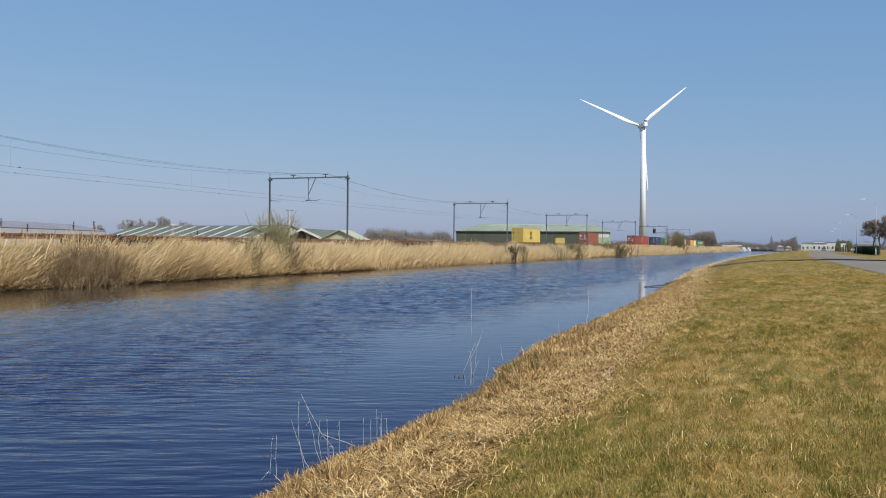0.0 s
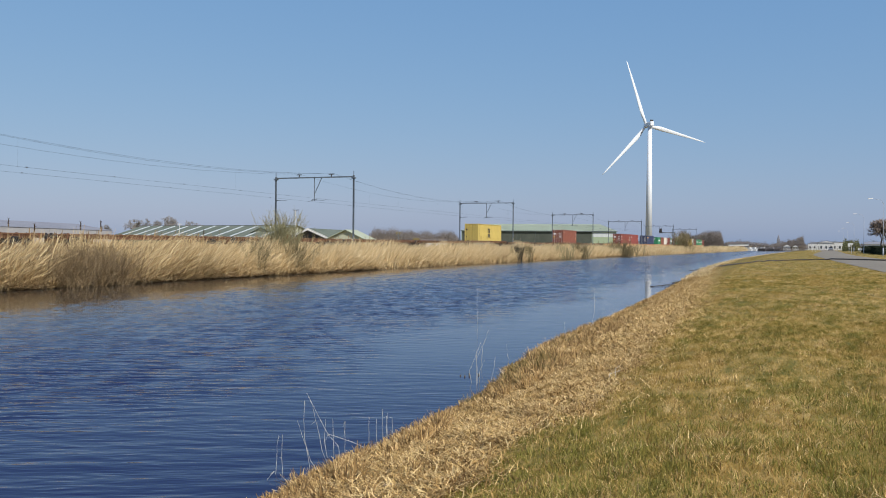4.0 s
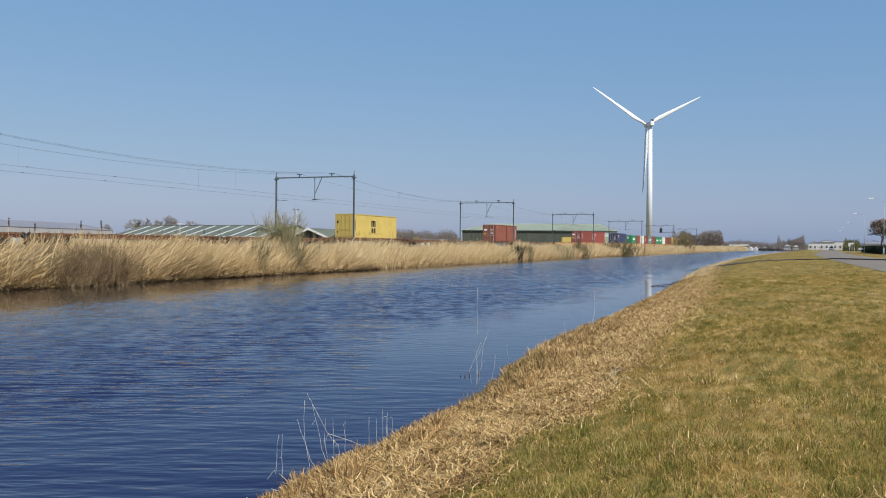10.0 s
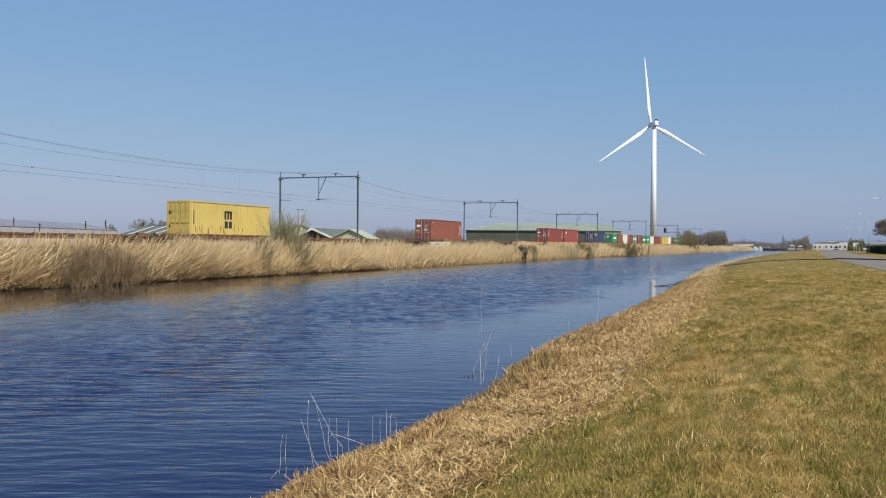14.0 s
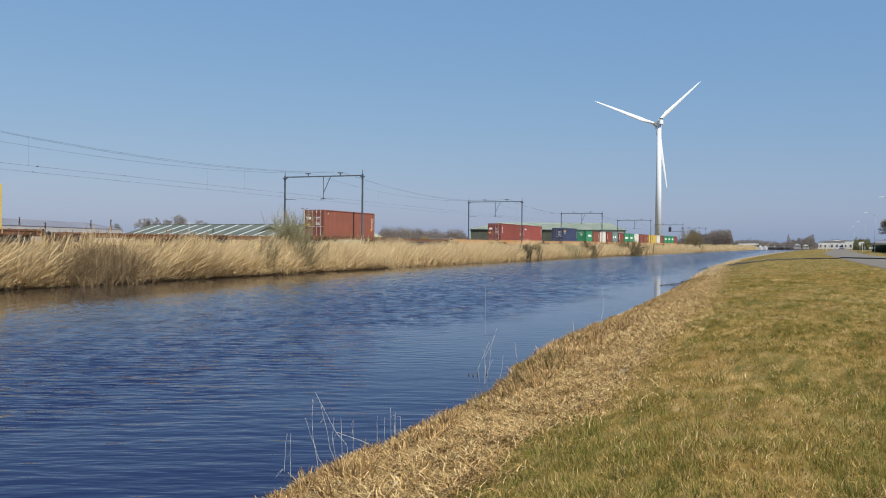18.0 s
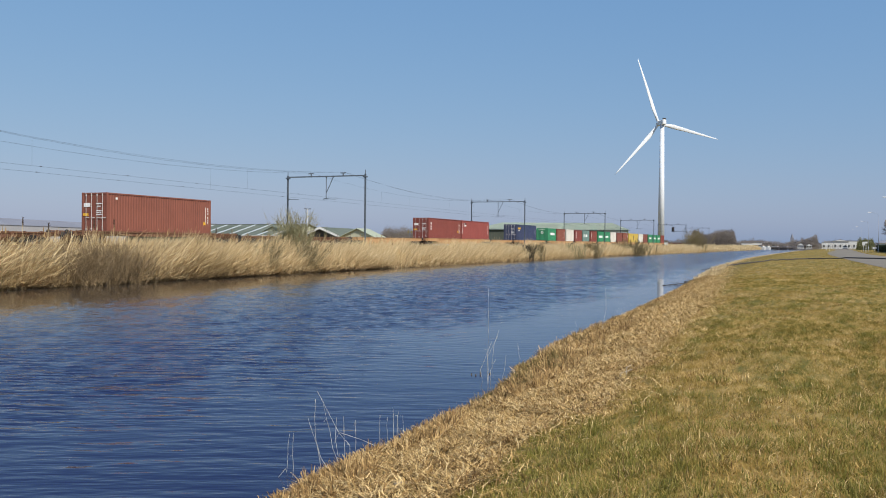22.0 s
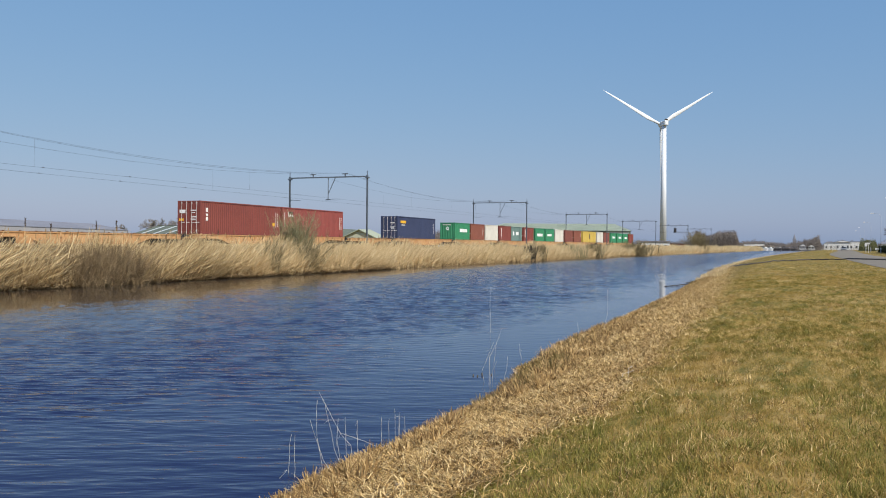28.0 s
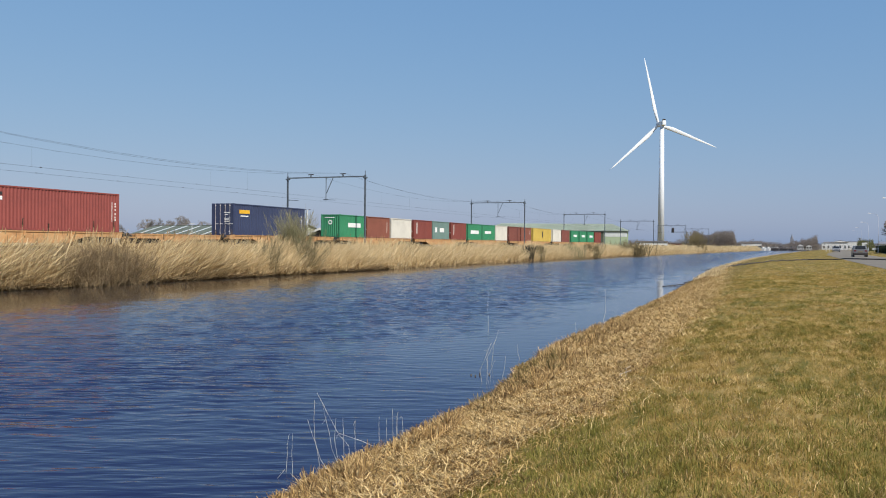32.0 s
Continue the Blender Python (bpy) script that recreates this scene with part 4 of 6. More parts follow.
def shrub(name, at, height, spread, stems, seed, material, label, lean=(0.0, 0.0), thick=0.018, base=0.5):
    """Many stems from one stool, each with side twigs."""
    r = np.random.default_rng(seed)
    main, fine = [], []
    for _ in range(stems):
        p = np.array([r.normal(0, base), r.normal(0, base), -0.1])
        d = np.array([r.normal(lean[0], spread), r.normal(lean[1], spread), 1.0])
        d /= np.linalg.norm(d)
        h = height * r.uniform(0.55, 1.05)
        for k in range(4):
            q = p + d * h / 4
            main.append((*p, *q, thick * (1 - k * 0.2), thick * (0.8 - k * 0.2)))
            for _ in range(9):
                e = d + r.normal(0, 0.45, 3) + np.array([0, 0, 0.3])
                e /= np.linalg.norm(e)
                m = p + (q - p) * r.uniform(0, 1)
                fine.append((*m, *(m + e * height * r.uniform(0.08, 0.22)), thick * 0.45, thick * 0.25))
            p = q
            d = d + r.normal(0, 0.10, 3)
            d /= np.linalg.norm(d)
    th = thing(name, label, "shrub", at=Matrix.Translation(at))
    rods("branchwork", main, material, th)["kind"] = "stuff"
    rods("twig_crown", fine, material, th)["kind"] = "stuff"
    return th


shrub("willow_shrub", plan(-37.2, 58.9, 0.5), 4.3, 0.24, 120, 3, M_willow, "budding pale olive willow shrub on the reedy bank", thick=0.02, base=0.5)
shrub("willow_shrub", plan(-34.7, 51.3, 0.15), 2.7, 0.30, 48, 4, M_fan, "fan of brown willow stems among dry reeds", thick=0.016, base=0.28)
shrub("willow_shrub", plan(-34.7, 56.5, 0.15), 2.9, 0.33, 66, 5, M_fan, "fan of brown willow stems among dry reeds", thick=0.016, base=0.4)
for k, (s, off) in enumerate([(33.4, -34.55), (34.6, -34.5), (35.8, -34.5), (37.0, -34.6)]):
    shrub("bramble_thicket", plan(off, s, 0.1), 2.2, 0.55, 190, 20 + k, M_bramble, "tangled brown bramble thicket on the bank", thick=0.011, base=0.6)
# dark stems stand in for the dark gaps in the reed belt
for k, s in enumerate((115.3, 120.4)):
    shrub("bramble_thicket", plan(-34.4, s, 0.1), 2.2, 0.12, 60, 31 + 5 * k, (M_thicket, M_olive)[k], "dark bare thicket standing among the reeds", thick=0.03, base=0.35)
shrub("willow_shrub", plan(-34.6, 155.0, 0.1), 2.7, 0.3, 90, 37, M_olive, "olive-brown willow shrub among the reeds", thick=0.03, base=0.6)
for k, (s, off) in enumerate(((296.0, -37.0), (302.0, -37.5))):
    shrub("willow_shrub", plan(off, s, 0.4), 7.0, 0.34, 60, 38 + k, M_olive, "tall bare olive-brown willow at the canal bank", thick=0.05, base=1.3)
shrub("bramble_thicket", plan(-34.5, 140.5, 0.1), 2.4, 0.3, 50, 32, M_willow, "olive bare thicket standing among the reeds", thick=0.035, base=0.9)
shrub("bramble_thicket", plan(-34.8, 190.0, 0.1), 3.4, 0.35, 110, 33, M_olive, "dark olive thicket standing among the reeds", thick=0.05, base=1.8)

for k, (u, d, h) in enumerate([(-0.369, 300, 10.0), (-0.357, 305, 9.2), (-0.341, 300, 10.4), (-0.331, 310, 9.8), (-0.303, 300, 9.0), (-0.41, 320, 7.4)]):
    bare_tree(40 + k, h, afar(u, d, 0.9), "bare tree behind the farm sheds", thick=0.024, level=7, material=M_far_twig)
for k, (u, d, h) in enumerate([(0.511, 200, 8.6), (0.519, 206, 9.2), (0.528, 200, 9.8), (0.541, 190, 10.0), (0.556, 190, 10.0)]):
    bare_tree(50 + k, h, afar(u, d, 1.0), "tall bare tree beyond the road", thick=0.032, level=7, material=M_redtwig)


def wood_belt(name, u0, u1, depth, z0, tall, n, seed, material, label, thick=0.16, ragged=0.35):
    """A far belt of bare trees: stems and twig sprays, uneven in height."""
    r = np.random.default_rng(seed)
    n = n * 2
    u = r.uniform(u0, u1, n)
    d = depth + r.uniform(0, depth * 0.12, n)
    edge = np.minimum(1, np.minimum(u - u0, u1 - u) / (0.12 * (u1 - u0)) + 0.35)
    top = tall * edge * (1 + ragged * smooth_noise(u * depth, d * 0.2, tall * 5, seed) + 0.18 * smooth_noise(u * depth, d * 0.2, tall * 1.4, seed + 1))
    c, s = math.cos(AXIS), math.sin(AXIS)
    x, y = d * (u * c - s), d * (u * s + c)
    f = r.uniform(0.0, 0.85, n) * r.uniform(0.3, 1, n)
    lo = np.stack([x, y, z0 + top * f], -1)
    hi = lo + np.stack([r.normal(0, 0.07, n) * top, r.normal(0, 0.07, n) * top, top * r.uniform(0.05, 0.11, n) + 0.02], -1)
    a = r.uniform(0, np.pi, n)
    w = np.stack([np.cos(a), np.sin(a), 0.4 * r.normal(0, 1, n)], -1) * thick * 0.85
    v = np.stack([lo - w, lo + w, hi], 1).reshape(-1, 3)
    return tagged(np_mesh(name, v, np.arange(3 * n).reshape(n, 3), material), label, "trees", kind="stuff")


wood_belt("far_wood", -0.100, 0.014, 520, 0.9, 12.5, 34000, 61, M_haze_wood, "low distant belt of bare trees", thick=0.10, ragged=0.3)
wood_belt("far_wood", 0.270, 0.326, 470, 0.9, 11.0, 44000, 62, M_haze_wood, "distant belt of bare brown trees beside the railway", thick=0.09, ragged=0.22)
wood_belt("far_wood", 0.322, 0.430, 820, 0.9, 8.0, 14000, 63, M_haze_wood, "hazy distant belt of bare trees", thick=0.25)
wood_belt("far_wood", 0.400, 0.421, 385, 0.9, 7.0, 12000, 64, M_haze_wood, "distant clump of bare trees at the canal's end", thick=0.07, ragged=0.2)
wood_belt("far_wood", 0.42, 0.62, 900, 0.9, 10.0, 14000, 65, M_haze_wood, "hazy distant belt of bare trees", thick=0.28)
wood_belt("far_wood", 0.427, 0.440, 520, 0.9, 6.9, 3500, 72, M_far_twig, "rounded bare trees behind the works buildings", thick=0.08, ragged=0.15)
wood_belt("far_wood", 0.450, 0.460, 520, 0.9, 6.6, 3000, 73, M_ever, "rounded bare trees behind the works buildings", thick=0.08, ragged=0.15)
wood_belt("far_wood", 0.466, 0.487, 330, 1.0, 5.6, 6000, 66, M_ever, "rounded dull green bush beside the road", thick=0.09, ragged=0.15)
wood_belt("far_wood", -0.62, -0.09, 900, 0.9, 9.0, 20000, 67, M_haze_wood, "hazy distant belt of bare trees", thick=0.28)
wood_belt("far_wood", 0.0, 0.30, 950, 0.9, 9.0, 14000, 68, M_haze_wood, "hazy distant belt of bare trees", thick=0.28)

wood_belt("far_wood", 0.418, 0.470, 400, 0.9, 4.0, 900, 69, M_far_twig, "thin bare hedge in front of the works buildings", thick=0.04, ragged=0.5)
wood_belt("far_wood", 0.350, 0.405, 540, 0.9, 4.2, 4000, 70, M_haze_wood, "low bare shrubs at the canal's end", thick=0.07, ragged=0.5)
wood_belt("far_wood", 0.392, 0.422, 365, 0.9, 1.7, 3000, 71, M_haze_wood, "low brown scrub in front of the white houses", thick=0.05, ragged=0.3)

# ---- buildings across the railway ----
M_roof_green = mat("faded_green_roof_sheet", [(0.40, 0.46, 0.36), (0.48, 0.54, 0.43), (0.54, 0.60, 0.49)], scale=2, big=0.15, rough=0.7)
M_wall_green = mat("green_wall_sheet", [(0.28, 0.35, 0.23), (0.36, 0.43, 0.29)], scale=3, big=0.3, rough=0.7)
M_cream = mat("pale_cream_cladding", [(0.42, 0.43, 0.32), (0.52, 0.52, 0.40)], scale=2, big=0.3, rough=0.8)
M_roof_dark = mat("mossy_dark_roof", [(0.075, 0.09, 0.07), (0.12, 0.14, 0.11), (0.17, 0.18, 0.14)], scale=3, big=0.3, rough=0.9)
M_skylight = paint("milky_skylight_sheet", (0.55, 0.58, 0.58), rough=0.35)
M_shed_roof = mat("pale_green_sheet", [(0.30, 0.33, 0.25), (0.37, 0.40, 0.30)], scale=2, big=0.3, rough=0.8)
M_roof_grey = mat("fibre_cement_roof", [(0.16, 0.165, 0.195), (0.21, 0.215, 0.245), (0.25, 0.255, 0.285)], scale=2, big=0.1, rough=0.9)
M_glass = paint("dim_window_glass", (0.05, 0.06, 0.07), rough=0.1, spec=0.6)
M_plaster = mat("white_plaster", [(0.58, 0.58, 0.57), (0.70, 0.70, 0.68)], scale=2, big=0.2, rough=0.85)
M_tile = mat("dark_roof_tile", [(0.08, 0.07, 0.065), (0.14, 0.115, 0.10)], scale=4, big=0.4, rough=0.8)
M_brick = mat("red_brick", [(0.20, 0.09, 0.06), (0.30, 0.15, 0.10)], scale=6, big=0.4, rough=0.9)


def frame_at(u0, d0, u1, d1, z):
    """A pose with x along the line from one far point to another, y away from the eye; and the line's length."""
    a, b = afar(u0, d0, z), afar(u1, d1, z)
    v = b - a
    return Matrix.Translation(a) @ pose(0, 0, 0, 0, 0, math.degrees(math.atan2(v.y, v.x))), v.length


M_front_shade = mat("open_front_shade", [(0.045, 0.055, 0.045), (0.07, 0.08, 0.065), (0.09, 0.10, 0.08)], scale=2, big=0.25, rough=0.75)


def hip_hall():
    m, L = frame_at(0.0148, 320, 0.1985, 312, 0.9)
    th = thing("farm_hall", "long open-fronted hall filled with dark shade panels, faded green hipped roof", "hall", at=m)
    D, E, T, i = 34.0, 6.9, 9.7, 9.2
    bm = bmesh.new()
    o = 0.5
    ev = [bm.verts.new(p) for p in ((-o, -o, E), (L + o, -o, E), (L + o, D, E), (-o, D, E))]
    rd = [bm.verts.new(p) for p in ((i, D / 2, T), (L - i * 0.55, D / 2, T))]
    for f in ((ev[0], ev[1], rd[1], rd[0]), (ev[1], ev[2], rd[1]), (ev[2], ev[3], rd[0], rd[1]), (ev[3], ev[0], rd[0])):
        bm.faces.new(f)
    bmesh.ops.solidify(bm, geom=list(bm.faces), thickness=0.15)
    roof = part("roof", bm, M_roof_green, th)
    part("gutter", boxes((-o, L + o, -o - 0.14, -o + 0.02, E - 0.22, E - 0.06)), M_galv, roof)
    part("ridge_cap", boxes((i - 0.2, L - i * 0.55 + 0.2, D / 2 - 0.3, D / 2 + 0.3, T - 0.02, T + 0.1)), M_roof_green, roof)
    part("wall", boxes((0, L, D - 0.3, D, 0, E)), M_dark, th)
    part("wall", boxes((0, 0.2, 0, D, 0, E)), M_wall_green, th)
    part("wall", boxes((L - 0.2, L, 0, D, 0, E)), M_wall_green, th)
    x0 = L * 0.845
    part("wall", boxes((x0, L - 0.2, -0.02, 0.18, 0, E - 0.1)), M_wall_green, th)
    part("light_band", boxes((x0 + 0.2, L - 0.5, -0.08, -0.02, E - 2.2, E - 0.6)), M_skylight, th)
    part("parapet", boxes((0.2, x0, -0.1, 0.2, 0, 2.3)), M_galv, th)
    # dark panels put in for the shade inside the open front
    for k in range(14):
        a, b = 0.2 + k * (x0 - 0.2) / 14, 0.2 + (k + 1) * (x0 - 0.2) / 14
        part("shade_panel", boxes((a + 0.04, b - 0.04, 0.04, 0.16, 2.3, E - 0.3)), M_front_shade, th)
    for k in range(8):
        x = 0.3 + k * (x0 - 0.4) / 7
        part("pillar", boxes((x - 0.12, x + 0.12, 0.22, 0.46, 0, E)), M_galv, th)
    part("floor_slab", boxes((0.2, L - 0.2, 0.5, D - 0.3, -0.1, 0.05)), M_ballast, th)


hip_hall()


def gable_shed(u0, d0, u1, d1, z, eave, ridge, depth, wall_m, roof_m, label, barge=None, open_front=False):
    """A shed with its gable towards the canal."""
    m, W = frame_at(u0, d0, u1, d1, z)
    th = thing("farm_shed", label, "shed", "farm sheds", at=m)
    o = 0.5
    k = (ridge - eave) / (W / 2)
    if not open_front:
        part("gable_wall", prism(bmesh.new(), [(0, 0), (W, 0), (W, eave - 0.05), (W / 2, ridge - 0.05), (0, eave - 0.05)], 0, 0.2), wall_m, th)
    else:
        # near-black infill and back wall put in for the shaded interior
        part("gable_wall", prism(bmesh.new(), [(0, eave - 0.3), (W, eave - 0.3), (W / 2, ridge - 0.1)], 0.3, 0.45), M_dark, th)
        for x in (0.1, W * 0.33, W * 0.66, W - 0.1):
            part("pillar", boxes((x - 0.1, x + 0.1, 0.2, 0.4, 0, eave - 0.05)), M_dark, th)
        part("back_wall", boxes((0.1, W - 0.1, depth - 0.4, depth - 0.2, 0, eave)), M_dark, th)
    for x in (0, W - 0.2):
        part("side_wall", boxes((x, x + 0.2, 0.2, depth, 0, eave - 0.05)), wall_m, th)
    for sgn in (0, 1):
        pts = [(-o, eave - k * o), (W / 2, ridge), (W / 2, ridge + 0.14), (-o, eave - k * o + 0.14)]
        if sgn:
            pts = [(W - a, b) for a, b in pts][::-1]
        slope = part("roof_slope", prism(bmesh.new(), pts, -o, depth + o), roof_m, th)
        if barge:
            pts2 = [(a, b - 0.32) if j in ((0, 1) if not sgn else (3, 2)) else (a, b + 0.05) for j, (a, b) in enumerate(pts)]
            part("bargeboard", prism(bmesh.new(), pts2, -o - 0.08, -o - 0.01), barge, slope)
    return th


gable_shed(-0.241, 205, -0.206, 203, 0.9, 3.2, 5.1, 25, M_cream, M_roof_dark, "pale green farm shed with a low gable")
gable_shed(-0.188, 190, -0.146, 188, 0.9, 2.9, 4.7, 22, M_roof_dark, M_roof_dark, "open dark farm shed with white bargeboards", barge=M_plaster, open_front=True)
gable_shed(-0.145, 185, -0.100, 182, 0.9, 2.4, 4.4, 5, M_cream, M_shed_roof, "pale cream farm shed with a wide low gable")


def skylight_barn():
    m, L = frame_at(-0.400, 225, -0.215, 198, 0.9)
    th = thing("farm_barn", "long low barn, dark roof with milky skylight strips", "barn", "farm sheds", at=m)
    D, E, T = 20.0, 2.9, 5.7
    part("wall", boxes((0, L, 0, 0.2, 0, E)), M_roof_dark, th)
    part("wall", boxes((0, L, D - 0.2, D, 0, E)), M_roof_dark, th)
    for x in (0, L - 0.2):
        part("gable_wall", prism(bmesh.new(), [(0.2, 0), (D - 0.2, 0), (D - 0.2, E), (D / 2, T - 0.1), (0.2, E)], x, x + 0.2, axis="x"), M_cream, th)
    ns = 11
    for sgn in (0, 1):
        pts = [(-0.6, E - 0.15), (D / 2, T), (D / 2, T + 0.14), (-0.6, E - 0.01)]
        if sgn:
            pts = [(D - a, b) for a, b in pts][::-1]
        slope = part("roof_slope", prism(bmesh.new(), pts, -0.5, L + 0.5, axis="x"), M_roof_dark, th)
        if not sgn:
            for k in range(ns):
                x = (k + 0.6) * L / ns
                q = [(-0.4, E + 0.04), (D / 2 - 0.5, T + 0.0), (D / 2 - 0.5, T + 0.05), (-0.4, E + 0.09)]
                part("skylight", prism(bmesh.new(), q, x - 0.34, x + 0.34, axis="x"), M_skylight, slope)
    part("gutter", boxes((-0.5, L + 0.5, -0.78, -0.62, E - 0.2, E)), M_plaster, th)
    part("ridge_cap", boxes((-0.5, L + 0.5, D / 2 - 0.25, D / 2 + 0.25, T + 0.13, T + 0.2)), M_roof_dark, th)


skylight_barn()


M_wall_grey = mat("pale_grey_wall_sheet", [(0.33, 0.325, 0.335), (0.40, 0.39, 0.40), (0.46, 0.45, 0.45)], scale=2, big=0.2, rough=0.85)


def grey_barn():
    m, L = frame_at(-0.648, 180, -0.402, 287, 0.9)
    th = thing("farm_barn", "very long low barn with a grey sheet roof", "barn", "farm sheds", at=m)
    D, E, T = 24.0, 5.0, 7.2
    part("wall", boxes((0, L, 0, 0.25, 0, E)), M_wall_grey, th)
    part("wall", boxes((0, L, D - 0.25, D, 0, E)), M_plaster, th)
    for x in (0, L - 0.2):
        part("gable_wall", prism(bmesh.new(), [(0.25, 0), (D - 0.25, 0), (D - 0.25, E), (D / 2, T - 0.1), (0.25, E)], x, x + 0.2, axis="x"), M_roof_grey, th)
    for sgn in (0, 1):
        pts = [(-0.1, E + 0.02), (D / 2, T), (D / 2, T + 0.15), (-0.1, E + 0.17)]
        if sgn:
            pts = [(D - a, b) for a, b in pts][::-1]
        part("roof_slope", prism(bmesh.new(), pts, -0.5, L + 0.5, axis="x"), M_roof_grey, th)


grey_barn()


def house(u, d, w, tall, ridge, depth, wall_m, label, windows=3, turn=0, roof_m=None, gable=False, name="house", storeys=2):
    c = afar(u, d, 0.95)
    back = -math.degrees(AXIS) * 0 + math.degrees(math.atan2(c.y, c.x)) - 90
    th = thing(name, label, name, "far houses", at=Matrix.Translation(c) @ pose(0, 0, 0, 0, 0, back + turn))
    part("wall", boxes((-w / 2, w / 2, 0, depth, 0, tall)), wall_m, th)
    if ridge > 0:
        if gable:
            roof = part("roof", prism(bmesh.new(), [(-w / 2 - 0.4, tall - 0.2), (0, tall + ridge), (w / 2 + 0.4, tall - 0.2)], -0.4, depth + 0.4), roof_m or M_tile, th)
            part("gable_wall", prism(bmesh.new(), [(-w / 2, tall - 0.1), (0, tall + ridge - 0.35), (w / 2, tall - 0.1)], -0.42, -0.41 + 0.0), wall_m, th)
        else:
            roof = part("roof", prism(bmesh.new(), [(-0.4, tall), (depth / 2, tall + ridge), (depth + 0.4, tall)], -w / 2 - 0.3, w / 2 + 0.3, axis="x"), roof_m or M_tile, th)
    else:
        part("roof", boxes((-w / 2 - 0.15, w / 2 + 0.15, -0.15, depth + 0.15, tall, tall + 0.25)), roof_m or M_roof_grey, th)
    for k in range(windows):
        for f in range(storeys):
            x = -w / 2 + (k + 0.5) * w / windows
            z = 0.9 + f * tall / storeys
            win = part("window", boxes((x - w / windows * 0.22, x + w / windows * 0.22, -0.06, 0.02, z, z + tall / storeys * 0.36)), M_plaster, th)
            part("pane", boxes((x - w / windows * 0.18, x + w / windows * 0.18, -0.09, -0.06, z + 0.1, z + tall / storeys * 0.36 - 0.1)), M_glass, win)
    return th


house(0.338, 560, 7, 3.4, 1.3, 8, M_plaster, "white house with a dark tiled roof beside the railway", 4, storeys=1)
house(0.350, 565, 6, 3.6, 1.2, 8, M_plaster, "white house with a dark roof among bare trees", 3, storeys=1)
house(0.4005, 378, 2.9, 1.9, 1.1, 7, M_plaster, "white gabled house at the canal's end", 2, gable=True)
house(0.4105, 380, 2.6, 1.7, 1.0, 7, M_plaster, "white gabled house behind the bank", 2, gable=True, storeys=1)
house(0.436, 455, 9, 3.6, 0, 12, M_plaster, "low white flat-roofed works building", 4, storeys=1, name="works_building")
house(0.4470, 430, 7, 4.2, 0.9, 12, M_plaster, "low white works building with a shallow roof", 3, storeys=1, name="works_building", gable=True, roof_m=M_roof_grey)
house(0.4600, 450, 10, 4.4, 0, 12, M_plaster, "low white flat-roofed works building", 4, storeys=1, name="works_building")
house(0.505, 380, 9, 3.2, 1.0, 8, M_plaster, "low white house beside the road", 3, storeys=1, roof_m=M_roof_grey)
house(-0.018, 330, 10, 2.6, 0.8, 8, M_plaster, "low white shed across the fields", 3, storeys=1)
house(0.226, 380, 14, 3.0, 0.6, 8, M_plaster, "low white shed behind the railway", 4, storeys=1)
house(0.256, 420, 10, 2.6, 0.6, 8, M_brick, "low brick shed behind the railway", 3, storeys=1)


def spire(u, d):
    th = thing("church_tower", "far dark church tower with a pointed spire", "church tower", at=Matrix.Translation(afar(u, d, 0.9)))
    part("tower_body", boxes((-2.0, 2.0, -2.0, 2.0, 0, 11.5)), M_roof_grey, th)
    bm = bmesh.new()
    tube(bm, (0, 0, 11.5), (0, 0, 17), 1.8, 0.1, n=8)
    part("spire", bm, M_roof_grey, th)


spire(0.3905, 1050)


def barge(u, d, length, label, cabin_m, hull_m=None):
    p = afar(u, d, 0)
    th = thing("moored_boat", label, "boat", "moored boats", at=Matrix.Translation(p) @ pose(0, 0, 0, 0, 0, 78))
    part("hull", prism(bmesh.new(), [(-length / 2, 1.5), (-length / 2 + 0.6, -0.4), (length / 2 - 1.6, -0.4), (length / 2, 1.7)], -1.9, 1.9, axis="x"), hull_m or M_dark, th)
    cab = part("cabin", boxes((-1.5, 1.5, -length / 2 + 1, 0.5, 1.3, 2.3)), cabin_m, th)
    for k in range(3):
        part("window", boxes((-1.53, -1.49, -length / 2 + 1.5 + k * 1.6, -length / 2 + 2.5 + k * 1.6, 1.6, 2.1)), M_glass, cab)
    part("wheelhouse", boxes((-1.2, 1.2, 0.6, 2.6, 1.3, 2.9)), M_dark, th)


for u, d, L in ((0.363, 560, 14), (0.372, 575, 16), (0.381, 590, 18), (0.392, 600, 16), (0.4, 610, 14)):
    barge(u, d, L, "dark moored barge with a pale cabin", M_plaster if L == 14 else M_roof_grey)


for u, d in ((0.3505, 505), (0.3565, 515)):
    barge(u, d, 9, "small white moored cruiser", M_plaster, M_plaster)


# ---- beside the railway ----
def yellow_skip():
    th = thing("yellow_skip", "open yellow waste skip behind the tracks", "skip", at=Matrix.Translation(afar(0.1385, 205, 1.0)) @ pose(0, 0, 0, 0, 0, 20))
    bm = bmesh.new()
    prism(bm, [(-1.1, 0.0), (1.0, 0.0), (1.15, 3.3), (1.0, 3.3), (0.9, 0.12), (-0.9, 0.12), (-1.0, 3.3), (-1.15, 3.3)], -1.1, 1.1)
    part("body", bm, P_yellow, th)
    part("end_plate", boxes((-0.98, 0.98, -1.15, -1.05, 0.05, 3.2)), P_yellow, th)
    part("rim", boxes((-1.2, 1.2, -1.2, -1.1, 3.2, 3.32)), P_yellow, th)


yellow_skip()


